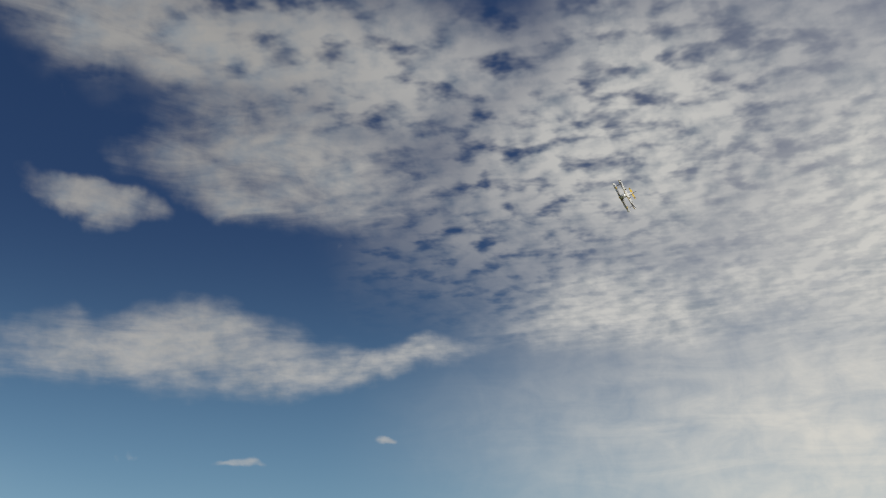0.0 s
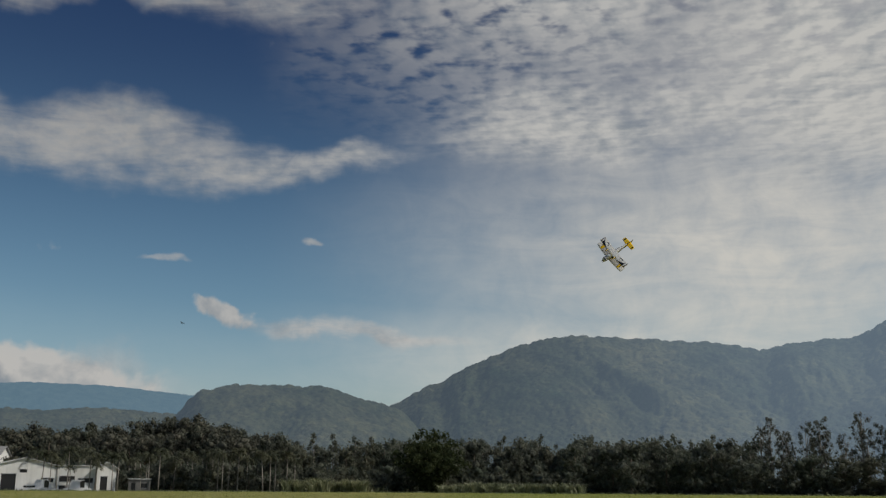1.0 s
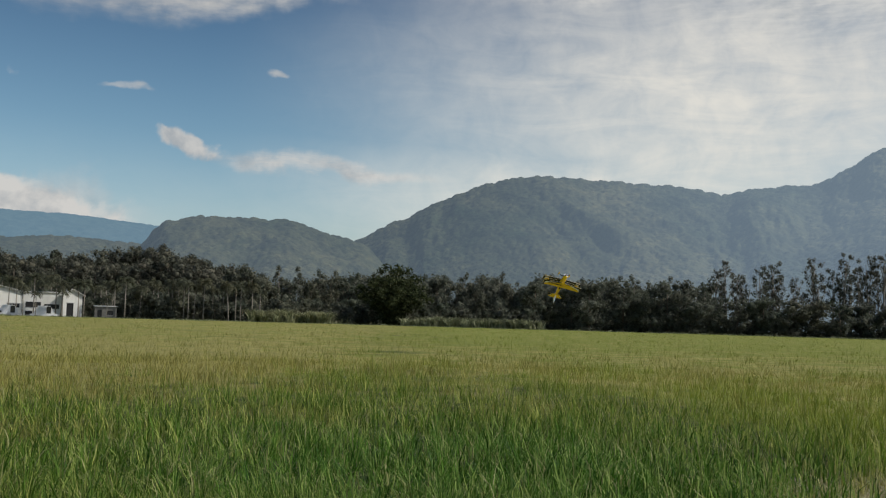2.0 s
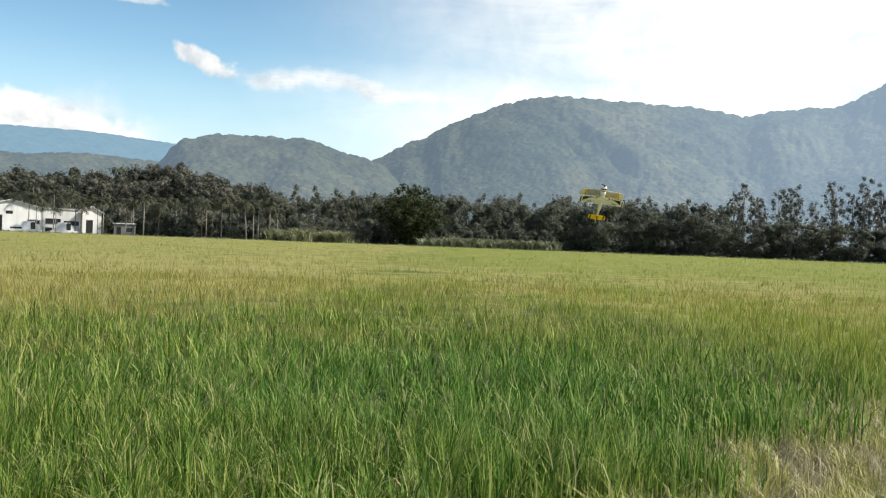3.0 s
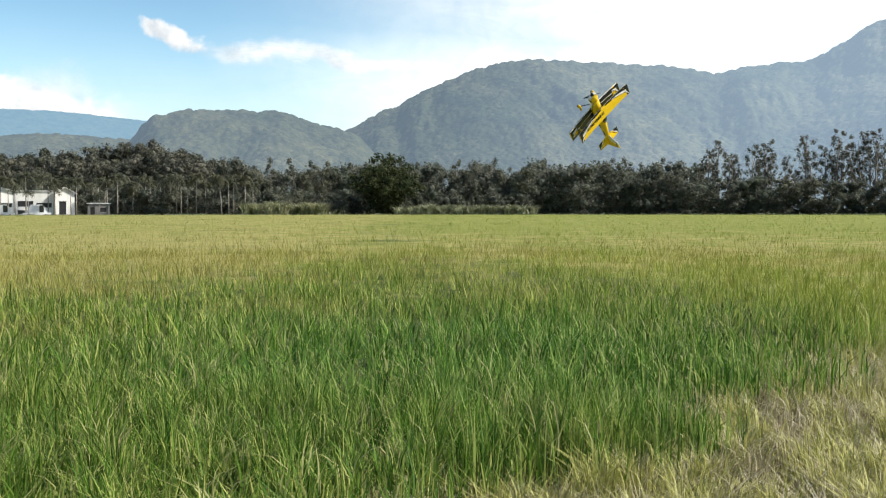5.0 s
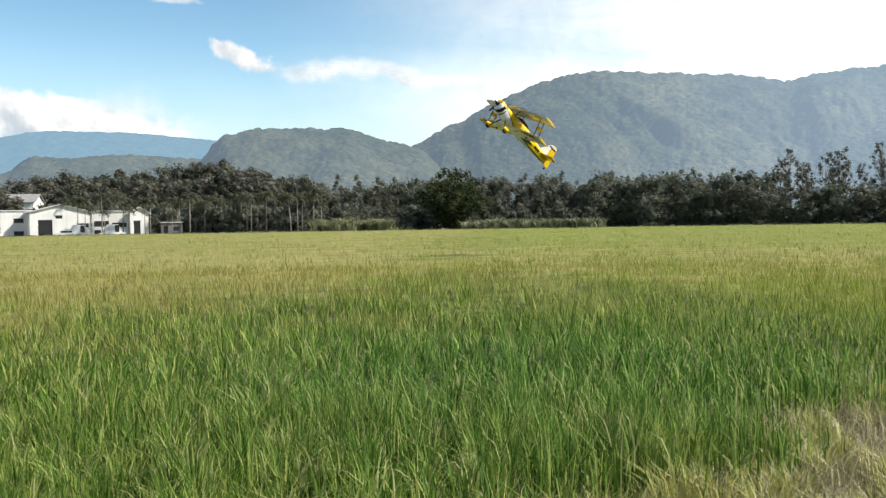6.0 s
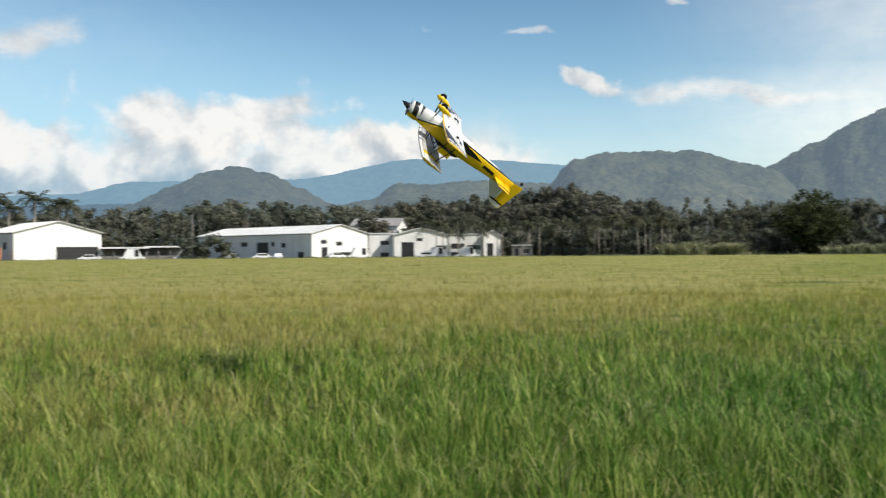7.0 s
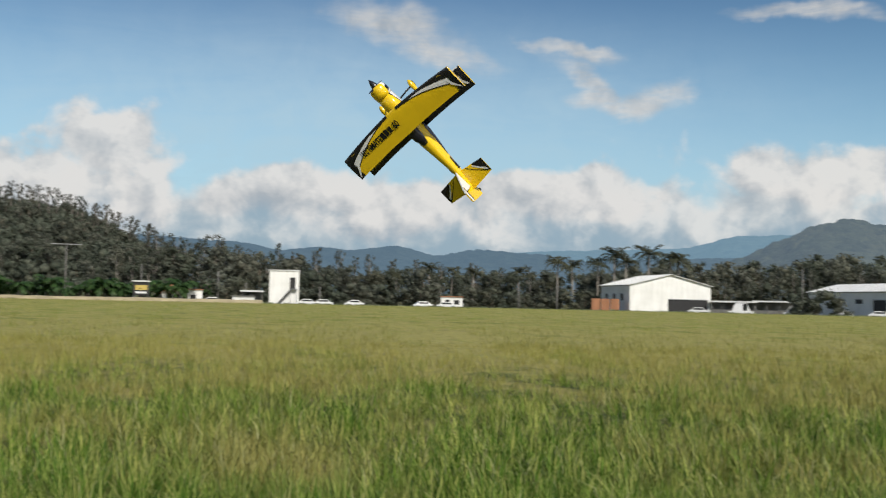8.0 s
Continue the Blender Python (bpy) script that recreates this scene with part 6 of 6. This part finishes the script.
def make_bank():
    """Low grassy bank of pale earth between the field and the banana plants."""
    verts, faces, n = [], [], 120
    for k in range(n + 1):
        az = -96 + 31 * k / n
        for r, z in ((211.5, 0.2), (213, 0.95), (215.5, 1.1), (217.5, 0.0)):
            verts.append(polar(az, r, z + 0.12 * noise.noise((az * 1.7, r, 0))))
    for k in range(n):
        for j in range(3):
            a = k * 4 + j
            faces.append((a, a + 1, a + 5, a + 4))
    m = painted("dry_bank", (0.46, 0.39, 0.24), 0.95, 0.35, 0.3, grain=4.0, depth=0.05)
    tagged(link("dirt_bank", mesh_from("dirt_bank", verts, faces, m, True)), "low pale bank of dry earth and grass", "bank", kind="structure")


make_bank()


BIRD = [(0.0, 34, 21), (0.3, 9.0, 17.0), (0.4, 3.6, 15.2), (0.5, -6.3, 14.1), (1.0, -16.2, 8.5), (1.5, -30, 5.5), (3.0, -60, 9.0), (8.0, -150, 14.0)]


def motions():
    # the model tumbles down from height, then rolls about its nose as it hangs on the propeller
    walk(plane, [
        (0.0, pose(3.63, 39.05, 20.71, -109.8, 59.3, 35.7)),
        (0.05, pose(3.51, 38.46, 19.94, -121.9, 63.2, 60.1)),
        (0.1, pose(3.39, 37.86, 19.17, -130.7, 69.3, 87.1)),
        (0.2, pose(3.45, 36.99, 17.96, -144.6, 71.5, 131.1)),
        (0.25, pose(3.65, 36.75, 17.38, -98.2, 77.9, -143.2)),
        (0.3, pose(3.84, 36.51, 16.81, -69.8, 67.2, -75.2)),
        (0.4, pose(4.13, 36.30, 15.76, -51.3, 57.4, 0.4)),
        (0.45, pose(4.12, 36.31, 15.23, -80.9, 55.5, 13.6)),
        (0.5, pose(4.12, 36.32, 14.69, -110.5, 57.5, 26.7)),
        (0.55, pose(4.07, 36.40, 14.16, -124.6, 61.0, 46.2)),
        (0.6, pose(4.02, 36.49, 13.63, -137.4, 66.7, 66.4)),
        (0.7, pose(4.19, 36.70, 12.78, -132.6, 74.0, 119.5)),
        (0.75, pose(4.40, 36.85, 12.33, -91.1, 80.4, -161.7)),
        (0.8, pose(4.61, 37.00, 11.88, -55.8, 72.9, -89.0)),
        (0.85, pose(4.81, 37.15, 11.47, -54.9, 69.1, -52.3)),
        (0.9, pose(5.00, 37.30, 11.07, -59.7, 65.7, -21.0)),
        (1.0, pose(5.04, 37.62, 10.13, -111.9, 53.1, -11.4)),
        (1.05, pose(5.00, 37.76, 9.74, -133.2, 52.0, 3.4)),
        (1.1, pose(4.96, 37.90, 9.35, -154.5, 54.2, 18.0)),
        (1.15, pose(4.97, 38.05, 8.89, 165.9, 72.1, 28.3)),
        (1.2, pose(4.97, 38.21, 8.43, 39.4, 80.9, -50.6)),
        (1.3, pose(5.30, 38.47, 7.70, 168.9, 50.5, 117.5)),
        (1.367, pose(5.45, 38.56, 7.09, 115.7, 52.8, 117.8)),
        (1.433, pose(5.61, 38.65, 6.47, 59.9, 54.2, 114.8)),
        (1.5, pose(5.76, 38.74, 5.86, 3.5, 53.6, 111.1)),
        (1.6, pose(5.43, 38.60, 5.13, 17.1, 44.2, 81.2)),
        (1.667, pose(5.14, 38.32, 4.73, -69.7, 76.9, 30.5)),
        (1.733, pose(4.86, 38.04, 4.32, -168.2, 46.8, -32.2)),
        (1.8, pose(4.58, 37.77, 3.92, 158.3, 10.0, -18.7)),
        (1.9, pose(4.36, 37.22, 3.51, 153.9, 5.6, -1.8)),
        (2.0, pose(4.36, 36.76, 3.15, 143.3, 12.6, 5.7)),
        (2.1, pose(4.27, 36.50, 2.98, 137.7, 17.2, 10.1)),
        (2.2, pose(4.30, 36.40, 2.80, 137.7, 25.3, 5.0)),
        (2.3, pose(4.27, 35.87, 2.85, 134.0, 29.2, -2.5)),
        (2.4, pose(4.27, 35.33, 2.90, 126.6, 36.3, -16.5)),
        (2.5, pose(4.28, 34.81, 2.94, 113.4, 43.5, -38.0)),
        (2.6, pose(4.31, 34.27, 2.99, 93.5, 46.9, -67.7)),
        (2.7, pose(4.34, 33.74, 3.04, 71.7, 42.6, -101.0)),
        (2.8, pose(4.39, 33.19, 3.08, 56.0, 30.7, -130.5)),
        (2.9, pose(4.44, 32.66, 3.12, 48.4, 13.4, -155.5)),
        (3.0, pose(4.49, 32.12, 3.16, 48.1, -6.0, -179.7)),
        (3.1, pose(4.56, 31.58, 3.21, 56.0, -24.8, 152.2)),
        (3.2, pose(4.60, 31.04, 3.25, 75.3, -37.9, 114.1)),
        (3.3, pose(4.65, 30.50, 3.29, 102.7, -37.6, 67.5)),
        (3.4, pose(4.52, 29.28, 3.27, 128.0, -30.2, 39.2)),
        (3.5, pose(4.39, 28.23, 3.29, 141.3, -18.0, 19.0)),
        (3.6, pose(4.32, 27.29, 3.38, 144.8, -2.0, 3.0)),
        (3.7, pose(4.27, 26.45, 3.49, 140.2, 16.2, -14.3)),
        (3.8, pose(4.25, 25.70, 3.59, 131.4, 35.8, -37.3)),
        (3.9, pose(4.29, 25.07, 3.64, 113.9, 54.3, -71.9)),
        (4.0, pose(4.30, 24.63, 3.61, 95.1, 52.5, -103.6)),
        (4.1, pose(4.28, 24.43, 3.68, 52.6, 51.8, -139.8)),
        (4.2, pose(4.30, 24.53, 3.73, 38.3, 35.0, -156.9)),
        (4.3, pose(4.14, 23.87, 3.70, 33.5, 18.1, -172.8)),
        (4.4, pose(4.00, 23.21, 3.68, 32.6, 1.0, 173.0)),
        (4.5, pose(3.84, 22.54, 3.65, 35.1, -15.7, 158.3)),
        (4.6, pose(3.70, 21.88, 3.63, 41.4, -31.2, 141.0)),
        (4.7, pose(3.54, 21.21, 3.59, 53.8, -44.5, 118.6)),
        (4.8, pose(3.38, 20.55, 3.56, 75.0, -52.8, 87.3)),
        (4.9, pose(3.23, 19.89, 3.51, 101.6, -52.8, 50.6)),
        (5.0, pose(3.07, 19.22, 3.47, 122.5, -44.8, 19.4)),
        (5.1, pose(2.91, 18.57, 3.40, 134.4, -32.1, -3.6)),
        (5.2, pose(2.73, 17.91, 3.34, 140.3, -17.5, -21.8)),
        (5.3, pose(2.55, 17.25, 3.25, 142.3, -2.2, -37.8)),
        (5.4, pose(2.35, 16.89, 3.28, 141.3, 21.3, -60.1)),
        (5.5, pose(2.10, 16.55, 3.32, 128.5, 42.2, -89.0)),
        (5.6, pose(1.74, 16.26, 3.33, 82.4, 57.4, -137.4)),
        (5.7, pose(1.39, 15.95, 3.30, 52.3, 46.0, -176.1)),
        (5.8, pose(1.04, 15.59, 3.23, 34.9, 29.4, 162.7)),
        (5.9, pose(0.64, 15.20, 3.14, 31.2, 7.4, 145.3)),
        (6.0, pose(0.20, 14.78, 3.05, 34.9, -16.6, 129.1)),
        (6.1, pose(-0.29, 14.32, 3.01, 46.8, -40.2, 108.2)),
        (6.2, pose(-0.65, 13.81, 3.03, 89.9, -54.3, 61.3)),
        (6.3, pose(-0.97, 13.24, 2.92, 94.5, -50.1, 40.7)),
        (6.5, pose(-1.65, 12.05, 2.83, 110.6, -47.8, 24.2)),
        (6.6, pose(-2.18, 11.45, 2.76, 119.5, -44.3, 12.2)),
        (6.7, pose(-2.63, 10.90, 2.70, 125.7, -39.6, 0.6)),
        (6.8, pose(-3.07, 10.40, 2.69, 136.7, -24.5, -24.4)),
        (6.9, pose(-3.48, 9.95, 2.75, 141.2, -4.0, -47.6)),
        (7.0, pose(-4.00, 9.50, 2.84, 138.6, 22.5, -66.7)),
        (7.1, pose(-4.49, 9.07, 2.94, 122.6, 43.9, -100.2)),
        (7.2, pose(-4.99, 8.65, 3.00, 99.4, 51.7, -132.4)),
        (7.3, pose(-5.51, 8.22, 2.97, 67.7, 48.3, -169.3)),
        (7.4, pose(-5.97, 7.81, 2.92, 41.9, 28.3, 156.9)),
        (7.5, pose(-6.46, 7.36, 2.86, 36.7, 6.1, 139.0)),
        (7.6, pose(-6.89, 6.92, 2.93, 44.4, -20.8, 114.3)),
        (7.7, pose(-7.27, 6.47, 3.04, 71.7, -37.9, 92.5)),
        (7.8, pose(-7.63, 6.01, 3.18, 112.9, -41.2, 47.0)),
        (7.9, pose(-7.99, 5.55, 3.25, 119.0, -36.6, 33.0)),
        (8.0, pose(-8.36, 5.05, 3.34, 123.8, -35.3, 22.8)),
    ])
    spin = [(i * 0.05, pose(0, 0, 0, 0, i * 77.0, 0)) for i in range(161)]
    walk(propeller, [(t, PROP_AT @ m) for t, m in spin])
    walk(bird, [(t, Matrix.Translation(polar(az, 60, EYE + 60 * math.tan(radians(el)))) @ pose(0, 0, 0, 0, 12, 80)) for t, az, el in BIRD])


motions()
